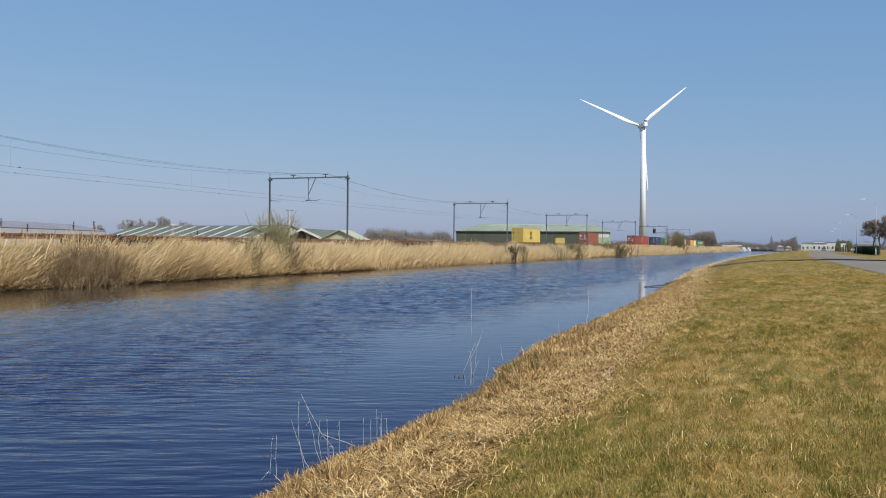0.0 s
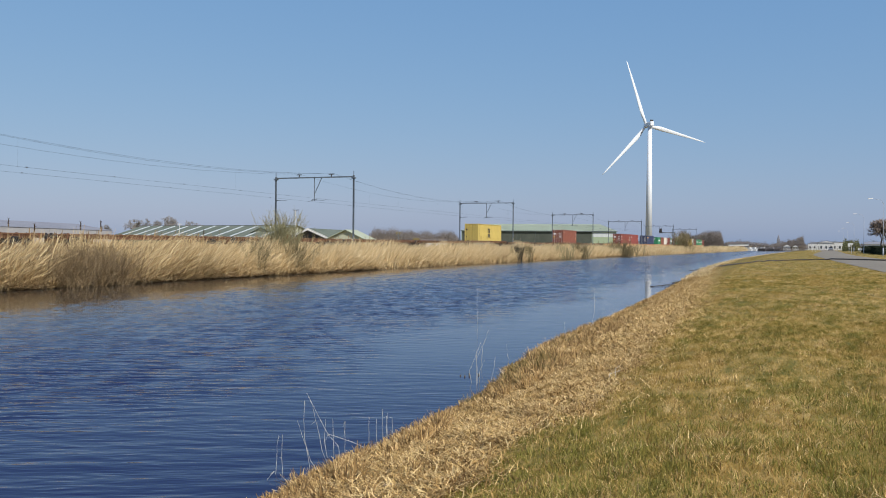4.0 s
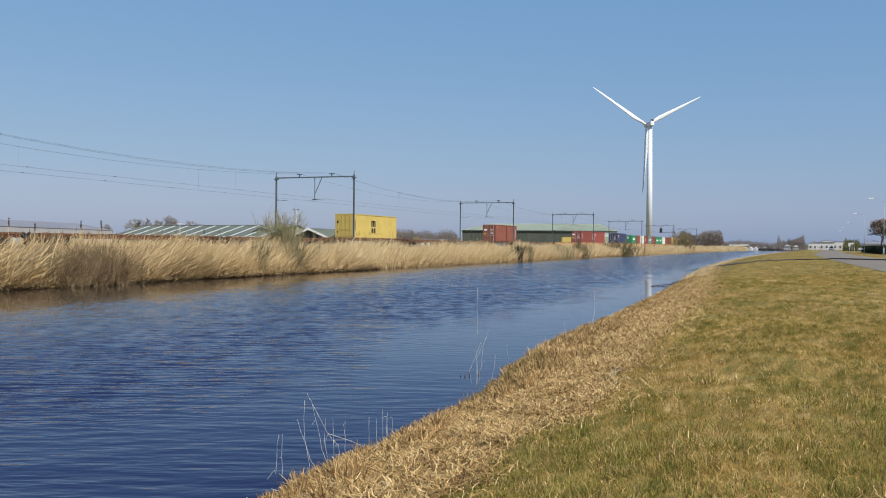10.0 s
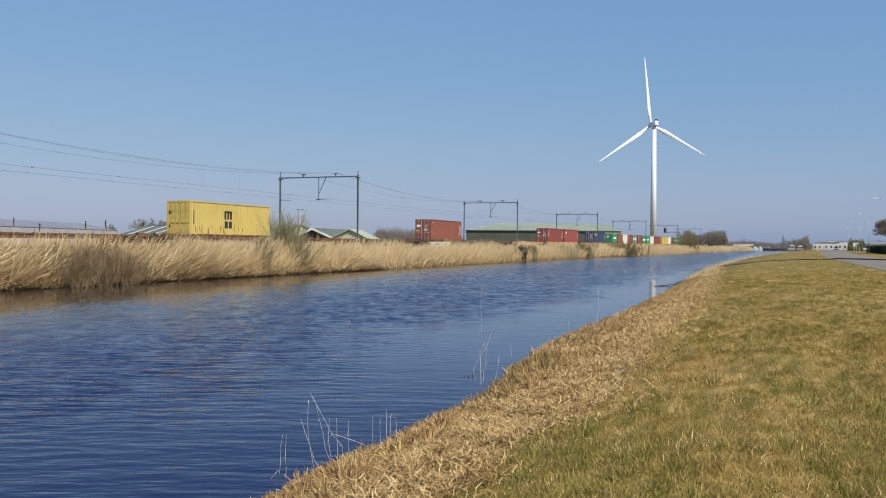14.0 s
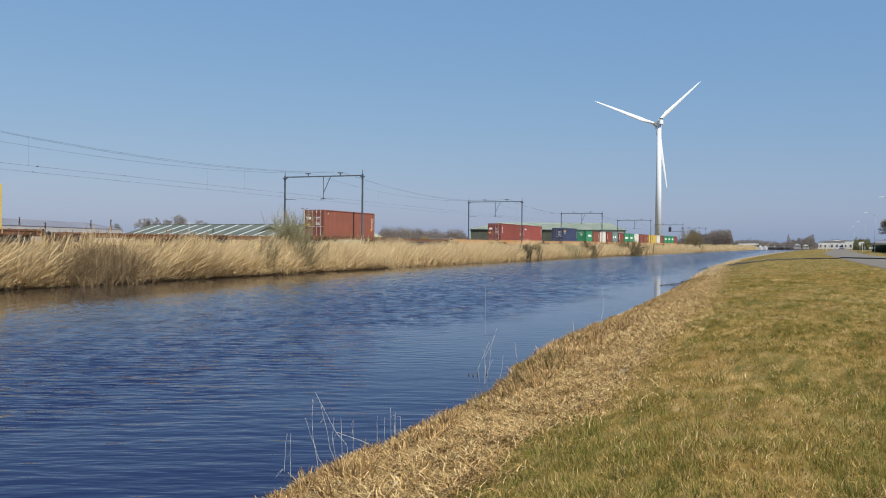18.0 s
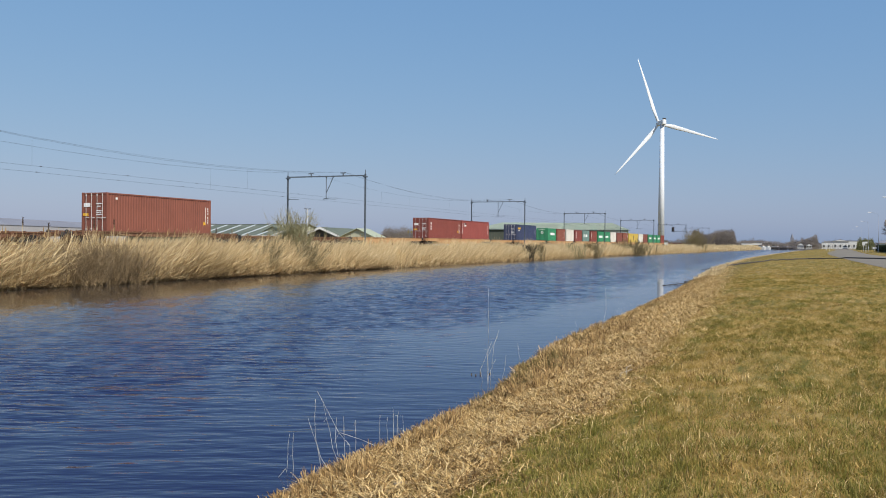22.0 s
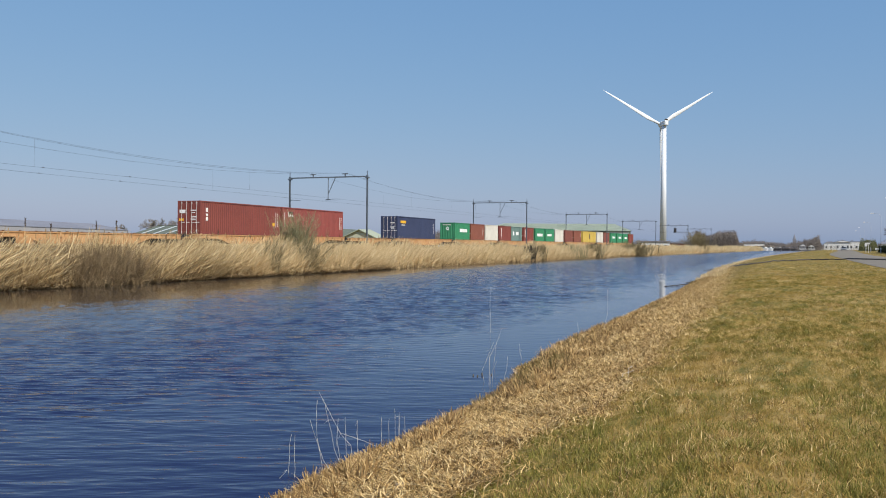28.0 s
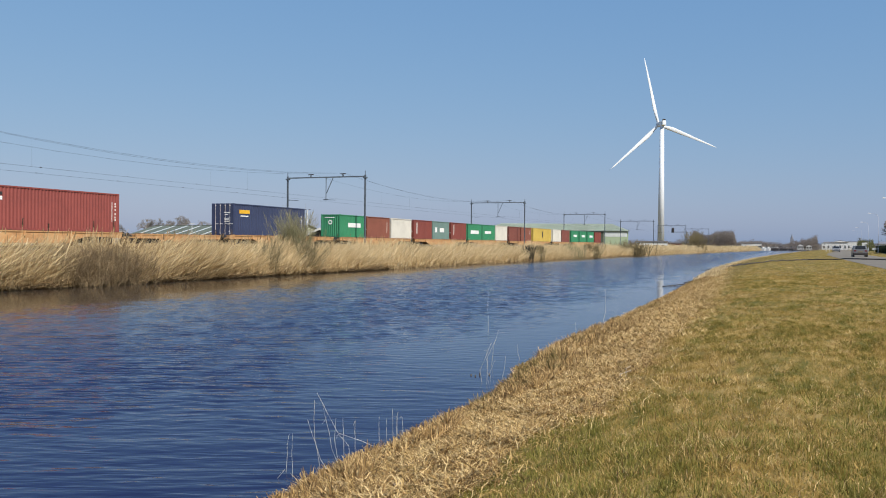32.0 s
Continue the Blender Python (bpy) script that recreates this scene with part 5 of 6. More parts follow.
def track_signal():
    s = PORTALS[5]
    th = thing("railway_signal", "black railway signal on a bracket over the track", "railway signal", at=Matrix.Translation(plan(POST_NEAR - 4.6, s - 1, 0)))
    bm = bmesh.new()
    tube(bm, (-2.2, 0, 1.6), (-2.2, 0, 7.7), 0.12, n=8)
    post = part("post", bm, M_galv, th, at=pose(7.3, 0, 0))
    part("arm", boxes((-0.2, 5.2, -0.1, 0.1, 7.5, 7.7)), M_galv, th)
    part("backboard", boxes((-0.5, 0.5, -0.1, 0.1, 7.4, 9.1)), M_dark, th)
    for z in (7.75, 8.25, 8.75):
        bm = bmesh.new()
        tube(bm, (0, -0.35, z), (0, -0.1, z), 0.16, n=10)
        part("lens_hood", bm, M_dark, th)


track_signal()


M_dull_yellow = paint("dull_yellow_board", (0.24, 0.18, 0.06), rough=0.6)


def yellow_sign(u, d, z0, top, twin_lamps):
    th = thing("yellow_track_sign", "yellow trackside sign board on a slim post", "sign", "trackside signs", at=Matrix.Translation(afar(u, d, 0.9)) @ pose(0, 0, 0, 0, 0, 20))
    bm = bmesh.new()
    tube(bm, (0, 0, -0.2), (0, 0, top), 0.07, n=8)
    part("post", bm, M_galv, th)
    if twin_lamps:
        for x in (-0.36, 0.12):
            part("board", boxes((x, x + 0.24, -0.08, 0.04, top - 0.4, top)), M_dull_yellow, th)
    else:
        part("board", boxes((-0.6, 0.6, -0.3, 0.3, top - 0.3, top)), M_dull_yellow, th)


yellow_sign(-0.0604, 150, 0.9, 3.6, True)
yellow_sign(-0.0390, 165, 0.9, 2.6, False)


# ---- along the road ----
M_pole = paint("pale_grey_pole", (0.34, 0.37, 0.43), rough=0.5)

def street_lamp(s):
    x, a = bend(s)
    th = thing("street_lamp", "slim grey street lamp with an arm over the road", "street lamp", "street lamps", at=Matrix.Translation(plan(16.3, s, 1.0)) @ pose(0, 0, 0, 0, 0, -math.degrees(a)))
    bm = bmesh.new()
    tube(bm, (0, 0, -0.3), (0, 0, 1.4), 0.11, 0.10, n=10)
    tube(bm, (0, 0, 1.4), (0, 0, 9.0), 0.06, 0.035, n=10)
    tube(bm, (0, 0, 9.0), (-0.45, 0, 9.75), 0.03, n=8)
    tube(bm, (-0.45, 0, 9.75), (-1.7, 0, 9.98), 0.025, n=8)
    part("pole", bm, M_pole, th, smooth=True)
    bm = bmesh.new()
    prism(bm, [(-0.16, -0.05), (0.16, -0.05), (0.12, 0.09), (-0.12, 0.09)], -2.45, -1.65, axis="x")
    part("lamp_head", bm, M_plaster, th, at=pose(0, 0, 9.98))


for s in LAMPS:
    street_lamp(s)

M_pale_pole = paint("weathered_pale_pole", (0.50, 0.50, 0.48), rough=0.6)


def yard_lamp(x, y, top):
    """A slim pole in the farmyard with two short lamp arms."""
    th = thing("yard_lamp", "slim pale yard lamp with two short arms behind the sheds", "lamp post", at=Matrix.Translation((x, y, 0.9)) @ pose(0, 0, 0, 0, 0, 31))
    part("pole", tube(bmesh.new(), (0, 0, -0.3), (0, 0, top - 1.0), 0.11, 0.07, n=10), M_pale_pole, th, smooth=True)
    for d in (-1, 1):
        arm = part("arm", tube(bmesh.new(), (0, 0, top - 1.05), (0.42 * d, 0, top - 0.92), 0.035, n=6), M_dark, th)
        part("lamp_head", box(bmesh.new(), 0.42 * d - 0.22, 0.42 * d + 0.22, -0.12, 0.12, top - 0.98, top - 0.86, 0.03), M_dark, arm)


yard_lamp(-85.7, 140.0, 8.75)


def yard_post(x, y, top):
    th = thing("yard_post", "slim pale post with a crossbar beside the barn", "post", at=Matrix.Translation((x, y, 0.9)) @ pose(0, 0, 0, 0, 0, 38))
    part("pole", tube(bmesh.new(), (0, 0, -0.3), (0, 0, top - 0.9), 0.075, 0.06, n=8), M_pale_pole, th)
    part("crossbar", boxes((-0.45, 0.45, -0.05, 0.05, top - 1.05, top - 0.93)), M_pale_pole, th)


yard_post(-105.0, 130.0, 5.85)

# dark hose laid over bank and road
hose_pts = HOSE
bm = bmesh.new()
fine = []
for (o0, s0), (o1, s1) in zip(hose_pts[:-1], hose_pts[1:]):
    for k in range(12):
        o_, s_ = o0 + (o1 - o0) * k / 12, s0 + (s1 - s0) * k / 12
        zz = float(ground_z(np.array([o_]), np.array([s_]))[0])
        zz = 1.17 if 5.2 < o_ < 11.7 else zz
        fine.append(plan(o_, s_, zz + 0.07))
for a, b in zip(fine[:-1], fine[1:]):
    tube(bm, a, b, 0.065, n=8, caps=False)
hose = part("drain_hose", bm, M_dark, smooth=True)
tagged(hose, "long dark hose laid across the bank and road", "hose")


M_hedge = mat("clipped_evergreen", [(0.012, 0.018, 0.008), (0.03, 0.04, 0.018)], scale=2, big=0.3, rough=0.9, bump=0, island=0.5)


def hedge(name, s0, s1, off, width, tall, n, seed, material, label):
    r = np.random.default_rng(seed)
    s, o = r.uniform(s0, s1, n), off + r.uniform(-width / 2, width / 2, n)
    z = 1.0 + tall * r.uniform(0, 1, n) * (1 + 0.06 * smooth_noise(s, o, 3, seed))
    base = plan_np(o, s, z - 0.1)
    return tagged(blades(name, base, r.uniform(0.12, 0.3, n), r.uniform(0.05, 0.12, n), r.uniform(0.3, 3, n), r.uniform(0, 6.28, n), material, shape="pointed"), label, "hedge", kind="stuff")


hedge("clipped_hedge", 196, 300, 18.4, 1.2, 1.9, 70000, 71, M_hedge, "dark green clipped hedge beyond the road")


def marker_post(o, s, tall, board, label):
    th = thing("road_sign", label, "sign", "road signs", at=Matrix.Translation(plan(o, s, 1.0)))
    bm = bmesh.new()
    tube(bm, (0, 0, -0.3), (0, 0, tall), 0.05, n=8)
    part("post", bm, M_plaster, th)
    if board:
        part("board", boxes((-board[0] / 2, board[0] / 2, -0.06, -0.03, tall - board[1], tall)), M_plaster, th)


marker_post(13.4, 230, 2.6, (0.7, 0.4), "white road sign board on a post")
marker_post(13.0, 236, 2.6, (0.6, 0.9), "white road sign board on a post")
marker_post(4.2, 262, 2.4, (0.7, 0.7), "white road sign on the verge")
marker_post(5.0, 262, 2.4, None, "white marker post on the verge")
marker_post(17.2, 290, 1.3, (1.1, 0.6), "white notice board beside the hedge")


def car(name, label, body_m, at):
    """A five-door car: shaped body with cabin, glass, wheels, lights; nose towards +y."""
    th = thing(name, label, "car", at=at)
    W = 0.89
    bm = bmesh.new()
    prof = [(-2.15, 0.35), (-2.2, 0.62), (-2.12, 0.95), (-1.2, 1.0), (0.9, 0.98), (1.75, 0.86), (2.12, 0.68), (2.15, 0.36), (1.9, 0.22), (-1.9, 0.22)]
    prism(bm, prof, -W, W, axis="x")
    bmesh.ops.bevel(bm, geom=list(bm.edges), offset=0.05, segments=2, affect="EDGES")
    part("body", bm, body_m, th, smooth=False)
    bm = bmesh.new()
    lo = [bm.verts.new(p) for p in ((-W + 0.04, -2.0, 0.97), (W - 0.04, -2.0, 0.97), (W - 0.04, 1.0, 0.96), (-W + 0.04, 1.0, 0.96))]
    hi = [bm.verts.new(p) for p in ((-W + 0.2, -1.55, 1.47), (W - 0.2, -1.55, 1.47), (W - 0.2, 0.15, 1.48), (-W + 0.2, 0.15, 1.48))]
    for k in range(4):
        bm.faces.new((lo[k], lo[(k + 1) % 4], hi[(k + 1) % 4], hi[k]))
    bm.faces.new(hi)
    bm.faces.new(lo[::-1])
    part("cabin", bm, body_m, th)
    for name_, q in (("rear_window", [(-0.62, -1.98, 1.03), (0.62, -1.98, 1.03), (0.55, -1.62, 1.42), (-0.55, -1.62, 1.42)]), ("windscreen", [(0.68, 1.0, 1.0), (-0.68, 1.0, 1.0), (-0.58, 0.24, 1.43), (0.58, 0.24, 1.43)]),
                     ("side_window", [(W - 0.03, -1.7, 1.03), (W - 0.03, 0.75, 1.03), (W - 0.17, 0.12, 1.42), (W - 0.17, -1.45, 1.42)]), ("side_window", [(-W + 0.03, 0.75, 1.03), (-W + 0.03, -1.7, 1.03), (-W + 0.17, -1.45, 1.42), (-W + 0.17, 0.12, 1.42)])):
        bm = bmesh.new()
        v = [bm.verts.new(p) for p in q]
        f = bm.faces.new(v)
        bm.normal_update()
        nrm = f.normal.copy()
        for w in v:
            w.co += nrm * 0.03
        bmesh.ops.solidify(bm, geom=list(bm.faces), thickness=0.02)
        part(name_, bm, M_car_glass, th)
    for x in (-0.78, 0.78):
        for y in (-1.35, 1.35):
            bm = bmesh.new()
            tube(bm, (x - 0.11, y, 0.32), (x + 0.11, y, 0.32), 0.32, n=18)
            wh = part("wheel", bm, M_dark, th)
            bm = bmesh.new()
            tube(bm, (x - 0.12, y, 0.32), (x + 0.12, y, 0.32), 0.19, n=14)
            part("rim", bm, M_galv, wh)
    for x in (-0.74, 0.5):
        part("tail_light", boxes((x, x + 0.24, -2.21, -2.10, 0.72, 0.88)), M_lamp_red, th)
        part("headlight", boxes((x, x + 0.24, 2.02, 2.10, 0.62, 0.76)), M_plaster, th)
    part("bumper", box(bmesh.new(), -0.86, 0.86, -2.25, -2.12, 0.30, 0.55, 0.03), M_dark, th)
    part("number_plate", boxes((-0.26, 0.26, -2.23, -2.20, 0.62, 0.72)), M_dull_yellow, th)
    return th


M_car_glass = paint("tinted_car_glass", (0.02, 0.022, 0.024), rough=0.25, spec=0.25)
M_lamp_red = paint("red_lamp_plastic", (0.17, 0.018, 0.018), rough=0.25)
P_silver = paint("silver_grey_car_paint", (0.2, 0.2, 0.197), rough=0.3, metal=0.4)
P_grey_car = paint("grey_car_paint", (0.2, 0.203, 0.206), rough=0.3, metal=0.2)
moving_car = car("grey_car", "dark silver-grey hatchback driving away along the road", P_silver, Matrix.Translation(plan(8.5, 60, 1.165)))
oncoming_car = car("car", "grey car that pulls out from the roadside", P_grey_car, Matrix.Translation(plan(9.6, 372, 1.16)) @ pose(0, 0, 0, 0, 0, 178))


def car_rows():
    out = []
    for t, s in ((0, -532.0), (8, -364.0), (16, -196.0), (24, -28.5), (28, 55.5), (29, 76.5), (29.5, 87.0), (30, 96.0), (30.5, 104.5), (31, 112.5), (31.5, 118.5), (32, 124.0)):
        out.append((t, Matrix.Translation(plan(8.5, s, 1.165)) @ pose(0, 0, 0, 0, 0, -math.degrees(bend(s)[1]))))
    return out


def oncoming_rows():
    out = []
    for t, off, s in ((0, 9.6, 372.0), (26, 9.6, 372.0), (27, 9.3, 367.0), (28, 8.2, 352.0), (29, 7.2, 330.0), (30, 6.9, 302.0), (31, 6.8, 270.0), (32, 6.8, 240.0)):
        out.append((t, Matrix.Translation(plan(off, s, 1.165)) @ pose(0, 0, 0, 0, 0, 180 - math.degrees(bend(s)[1]))))
    return out


# ---- small things on the near bank ----
M_deadstalk = mat("bleached_stalk", [(0.50, 0.46, 0.38), (0.66, 0.62, 0.53), (0.80, 0.76, 0.68)], scale=6, big=1, rough=0.8, bump=0, island=0.5)


STALKS = [  # off, s, length, sideways slope, share of the length below the kink, turn at the kink in degrees
    (-5.01, 7.58, 0.80, -0.16, 0.55, 8), (-5.06, 7.93, 0.62, -0.62, 0.45, 14), (-5.12, 8.20, 0.66, -0.42, 0.35, 10), (-4.69, 8.95, 1.25, -2.6, 0.62, 42),
    (-5.25, 8.36, 0.46, -0.16, 0.60, 10), (-5.22, 8.40, 0.44, -0.03, 0.95, 0), (-5.20, 8.65, 0.37, -0.02, 0.9, 0), (-5.18, 8.5, 0.30, -0.12, 0.5, -40)]
STALKS += [
    (-5.12, 9.49, 0.36, -0.02, 0.9, 0), (-5.10, 9.55, 0.30, 0.05, 0.9, 0), (-5.06, 9.52, 0.26, -0.06, 0.9, 0), (-5.03, 9.60, 0.24, -0.04, 0.9, 0),
    (-5.12, 9.11, 0.31, -0.03, 0.8, 6), (-5.10, 9.29, 0.28, -0.05, 0.8, 5), (-5.47, 7.58, 0.40, 0.05, 0.8, 6), (-5.32, 7.46, 0.46, 0.0, 0.9, 0), (-5.36, 7.40, 0.14, -0.5, 0.6, 70)]
STALKS += [
    (-5.40, 13.87, 0.72, -0.22, 0.40, 34), (-5.28, 13.67, 0.85, -0.03, 0.55, 26), (-5.30, 13.8, 0.55, -0.04, 0.9, 0), (-5.95, 15.9, 0.72, 0.10, 0.5, 12), (-5.22, 14.2, 0.44, 0.25, 0.6, -10),
    (-5.34, 14.0, 0.40, 0.02, 0.6, 20), (-5.20, 20.3, 0.44, -0.06, 0.9, 0), (-4.45, 19.3, 1.05, 0.22, 0.65, -14), (-5.6, 17.0, 0.35, -0.4, 0.5, 20)]


def reed_stalk(o, s, tall, slope, low, turn, seed, thick=0.0034):
    """One bleached reed stalk, standing or broken over, with a few torn leaf strips."""
    r = np.random.default_rng(seed)
    side = np.array([0.93, 0.37, 0.0])
    a = math.atan(slope)
    p = np.array([0.0, 0.0, -0.15])
    seg, steps = [], 5
    for k in range(steps):
        f = (k + 0.5) / steps
        b = a + (radians(turn) if f > low else 0.0)
        q = p + (side * math.sin(b) + np.array([0, 0, math.cos(b)]) + r.normal(0, 0.03, 3)) * (tall + 0.15) / steps
        seg.append((*p, *q, thick * (1 - 0.1 * k), thick * (0.9 - 0.1 * k)))
        if k > 1 and r.uniform() < 0.3:
            e = side * r.normal(0, 0.45) + np.array([0, 0, r.uniform(-1.0, 0.2)])
            seg.append((*q, *(q + e * 0.08), thick * 0.5, thick * 0.25))
        p = q
    ob = rods("reed_stalk", seg, M_deadstalk)
    ob.matrix_basis = Matrix.Translation(plan(o, s, max(0.0, float(ground_z(np.array([o]), np.array([s]))[0]))))
    return tagged(ob, "bleached reed stalk standing at the water's edge" if abs(turn) < 15 else "bleached broken reed stalk bent over at the water's edge", "reed stalk", "bleached reed stalks")


for k, row in enumerate(STALKS):
    reed_stalk(*row, 300 + k)
reed_stalk(-2.68, 11.5, 0.24, 0.02, 0.5, 70, 341, 0.005)
reed_stalk(-2.60, 11.6, 0.20, -0.05, 0.7, 60, 342, 0.005)
reed_stalk(-7.85, 21.45, 1.25, -0.01, 0.9, 0, 340, 0.004)


M_stone = mat("tan_stone", [(0.30, 0.23, 0.16), (0.42, 0.34, 0.25), (0.52, 0.44, 0.34)], scale=30, big=4, rough=0.9)


def stone(o, s, r_, seed):
    bm = bmesh.new()
    bmesh.ops.create_icosphere(bm, subdivisions=2, radius=r_)
    r = np.random.default_rng(seed)
    for v in bm.verts:
        v.co *= 1 + r.uniform(-0.18, 0.18)
        v.co.z *= 0.6
    z = float(ground_z(np.array([o]), np.array([s]))[0])
    ob = part("pale_stone", bm, M_stone, at=Matrix.Translation(plan(o, s, z + r_ * 0.45)), smooth=True)
    tagged(ob, "small pale stone lying in the straw", "stone", "pale stones")


for o, s, r_, sd in STONES:
    stone(o, s, r_, sd)


def stake_stubs():
    """Short dark stakes left standing in the shallows."""
    for k, (u, d) in enumerate([(0.0147, 15.3), (0.0250, 15.35), (0.0361, 15.4), (0.0195, 15.2)]):
        bm = bmesh.new()
        tube(bm, (0, 0, -0.5), (0.01, 0.005 * k, 0.03 + 0.02 * (k == 1)), 0.014, 0.012, n=7)
        tagged(part("stake_stub", bm, M_bark, at=Matrix.Translation(afar(u, d, 0))), "short dark wooden stake standing in the shallows", "stake", "stake stubs")


stake_stubs()


M_wet_wood = paint("wet_dark_wood", (0.035, 0.03, 0.028), rough=0.5)


def floating_branch(o0, s0, o1, s1, thick, seed):
    """A dark waterlogged branch, one end on the bank."""
    r = np.random.default_rng(seed)
    a, b = plan(o0, s0, 0.02), plan(o1, s1, 0.09)
    bm, p = bmesh.new(), a
    for k in range(1, 6):
        q = a.lerp(b, k / 5) + Vector((r.normal(0, 0.03), r.normal(0, 0.03), r.normal(0, 0.008)))
        tube(bm, p, q, thick * (0.5 + 0.1 * k), thick * (0.6 + 0.1 * k), n=7)
        p = q
    m = a.lerp(b, 0.6)
    tube(bm, m, m + Vector((-0.25, 0.2, 0.10)), thick * 0.5, thick * 0.25, n=5)
    tagged(part("floating_branch", bm, M_wet_wood, smooth=True), "dark wet branch lying in the shallows", "branch", "floating branches")


floating_branch(-6.9, 50.6, -5.55, 53.2, 0.034, 1)
floating_branch(-7.9, 86.5, -6.6, 90.0, 0.045, 2)
floating_branch(-6.3, 56.5, -5.75, 58.0, 0.04, 3)


# ---- reeds and grass ----
R = np.random.default_rng(7)


def reed_belt(name, s0, s1, per_metre, width, seed, label, material=None):
    """Standing dead reed on the far bank: leaning with the wind, crossed and lodged low down, ragged at the top."""
    r = np.random.default_rng(seed)
    n = int((s1 - s0) * per_metre)
    s = r.uniform(s0, s1, n)
    depth = r.uniform(0, 1, n) ** 1.25
    off = FAR_SHORE + 0.25 - depth * (4.2 + 0.8 * smooth_noise(s, 0 * s, 22, 5))
    clear = np.exp(-((s - 34.9) / 3.2) ** 4) * (off > FAR_SHORE - 1.8) + (np.exp(-((s - 115.3) / 0.9) ** 4) + np.exp(-((s - 120.4) / 0.8) ** 4)) * 0.9 * (off > FAR_SHORE - 3)
    keep = r.uniform(0, 1, n) > clear * 0.93
    s, depth, off = s[keep], depth[keep], off[keep]
    n = len(s)
    z = np.maximum(ground_z(off, s), -0.1) - 0.05
    tall = 2.2 + np.interp(s, [25, 38, 55, 70], [0.04, 0.06, 0.0, -0.04]) + 0.24 * smooth_noise(s, off, 17, 6) + 0.18 * smooth_noise(s, off, 4, 8) - 0.35 * (1 - depth) + r.normal(0, 0.2, n)
    tall = np.clip(tall, 0.7, 3.1)
    windy = 0.48 + 0.36 * smooth_noise(s, off, 7, 9)
    droop = np.abs(windy + r.normal(0, 0.2, n))
    lodged = r.uniform(0, 1, n) < np.clip(0.38 + 0.36 * np.exp(-((s - 42) / 16) ** 2) + 0.34 * smooth_noise(s, off, 6, 10), 0, 0.8) * (1.15 - 0.8 * depth)
    droop = np.where(lodged, r.uniform(0.9, 3.0, n), droop)
    tall = np.where(lodged, tall * r.uniform(0.5, 0.9, n), tall)
    head = np.where(lodged, r.normal(0.4, 1.1, n), r.normal(0.4, 0.55, n))
    z = z + np.where(lodged, r.uniform(0, 0.6, n), 0)
    base = plan_np(off, s, z)
    return tagged(blades(name, base, tall, width * r.uniform(0.5, 1.5, n) * np.where(lodged, 1.35, 1.0), droop, head, material or M_reed, bow=0.6), label, "reeds", kind="stuff")


reed_belt("reed_belt", 5, 46, 420, 0.042, 11, "dense belt of weathered, partly lodged reeds on the canal bank", M_reed_old)
reed_belt("reed_belt", 44, 70, 420, 0.042, 10, "dense belt of dry golden reeds on the canal bank")
reed_belt("reed_belt", 70, 150, 230, 0.055, 12, "dense belt of dry golden reeds on the canal bank")
reed_belt("reed_belt", 150, 330, 85, 0.11, 13, "distant belt of dry golden reeds on the canal bank")
reed_belt("reed_belt", 330, 700, 28, 0.24, 14, "distant belt of dry golden reeds on the canal bank")

def lodged_reeds(lo, hi, n, seed, label):
    """Long thick stalks blown over the foot of the belt, all one way."""
    r = np.random.default_rng(seed)
    s = r.uniform(lo, hi, n)
    off = FAR_SHORE + 0.15 - 1.6 * r.uniform(0, 1, n) ** 1.4
    keep = np.abs(s - 35.2) > 2.2 + r.normal(0, 0.4, n)
    s, off = s[keep], off[keep]
    m = len(s)
    z = np.maximum(ground_z(off, s), 0.0) + 1.1 * r.uniform(0, 1, m) ** 1.6
    return tagged(blades("lodged_reeds", plan_np(off, s, z), r.uniform(0.9, 2.0, m), r.uniform(0.03, 0.065, m), r.uniform(0.45, 2.2, m), r.normal(1.25, 0.35, m), M_reed_old, bow=0.35, tip=0.5), label, "reeds", kind="stuff")


lodged_reeds(22, 54, 2600, 17, "long pale reed stalks blown over at the waterline")


def snapped_reeds(lo, hi, per_metre, seed, label):
    """Snapped and criss-crossed reed ends at the very foot of the belt, dipping into the water."""
    r = np.random.default_rng(seed)
    n = int((hi - lo) * per_metre)
    s = r.uniform(lo, hi, n)
    off = FAR_SHORE + 0.30 - 0.75 * r.uniform(0, 1, n) + 0.12 * smooth_noise(s, 0 * s, 4, seed)
    z = np.maximum(ground_z(off, s), 0.0) - 0.05 + 0.22 * r.uniform(0, 1, n) ** 2
    return tagged(blades("snapped_reeds", plan_np(off, s, z), r.uniform(0.22, 0.75, n), r.uniform(0.025, 0.055, n), np.abs(r.normal(0.9, 0.8, n)), r.normal(0.9, 1.1, n), M_reed_old, bow=0.3, tip=0.6, shape="straight"), label, "reeds", kind="stuff")


snapped_reeds(18, 62, 150, 18, "snapped grey-brown reed stalks at the waterline")
snapped_reeds(62, 150, 45, 19, "snapped grey-brown reed stalks at the waterline")

# dead reed beyond the railway, placed to fill the camera's view under the wagons
n = 9000
s = R.uniform(5, 120, n)
off = -60.5 - R.uniform(0, 1.6, n)
tagged(blades("ditch_reeds", plan_np(off, s, ground_z(off, s) - 0.05), R.uniform(1.3, 2.0, n), R.uniform(0.05, 0.09, n), np.abs(R.normal(0.2, 0.2, n)), R.normal(0.6, 0.8, n), M_reed, bow=0.5), "dry reeds beyond the railway, filling the view under the wagons", "reeds", kind="stuff")

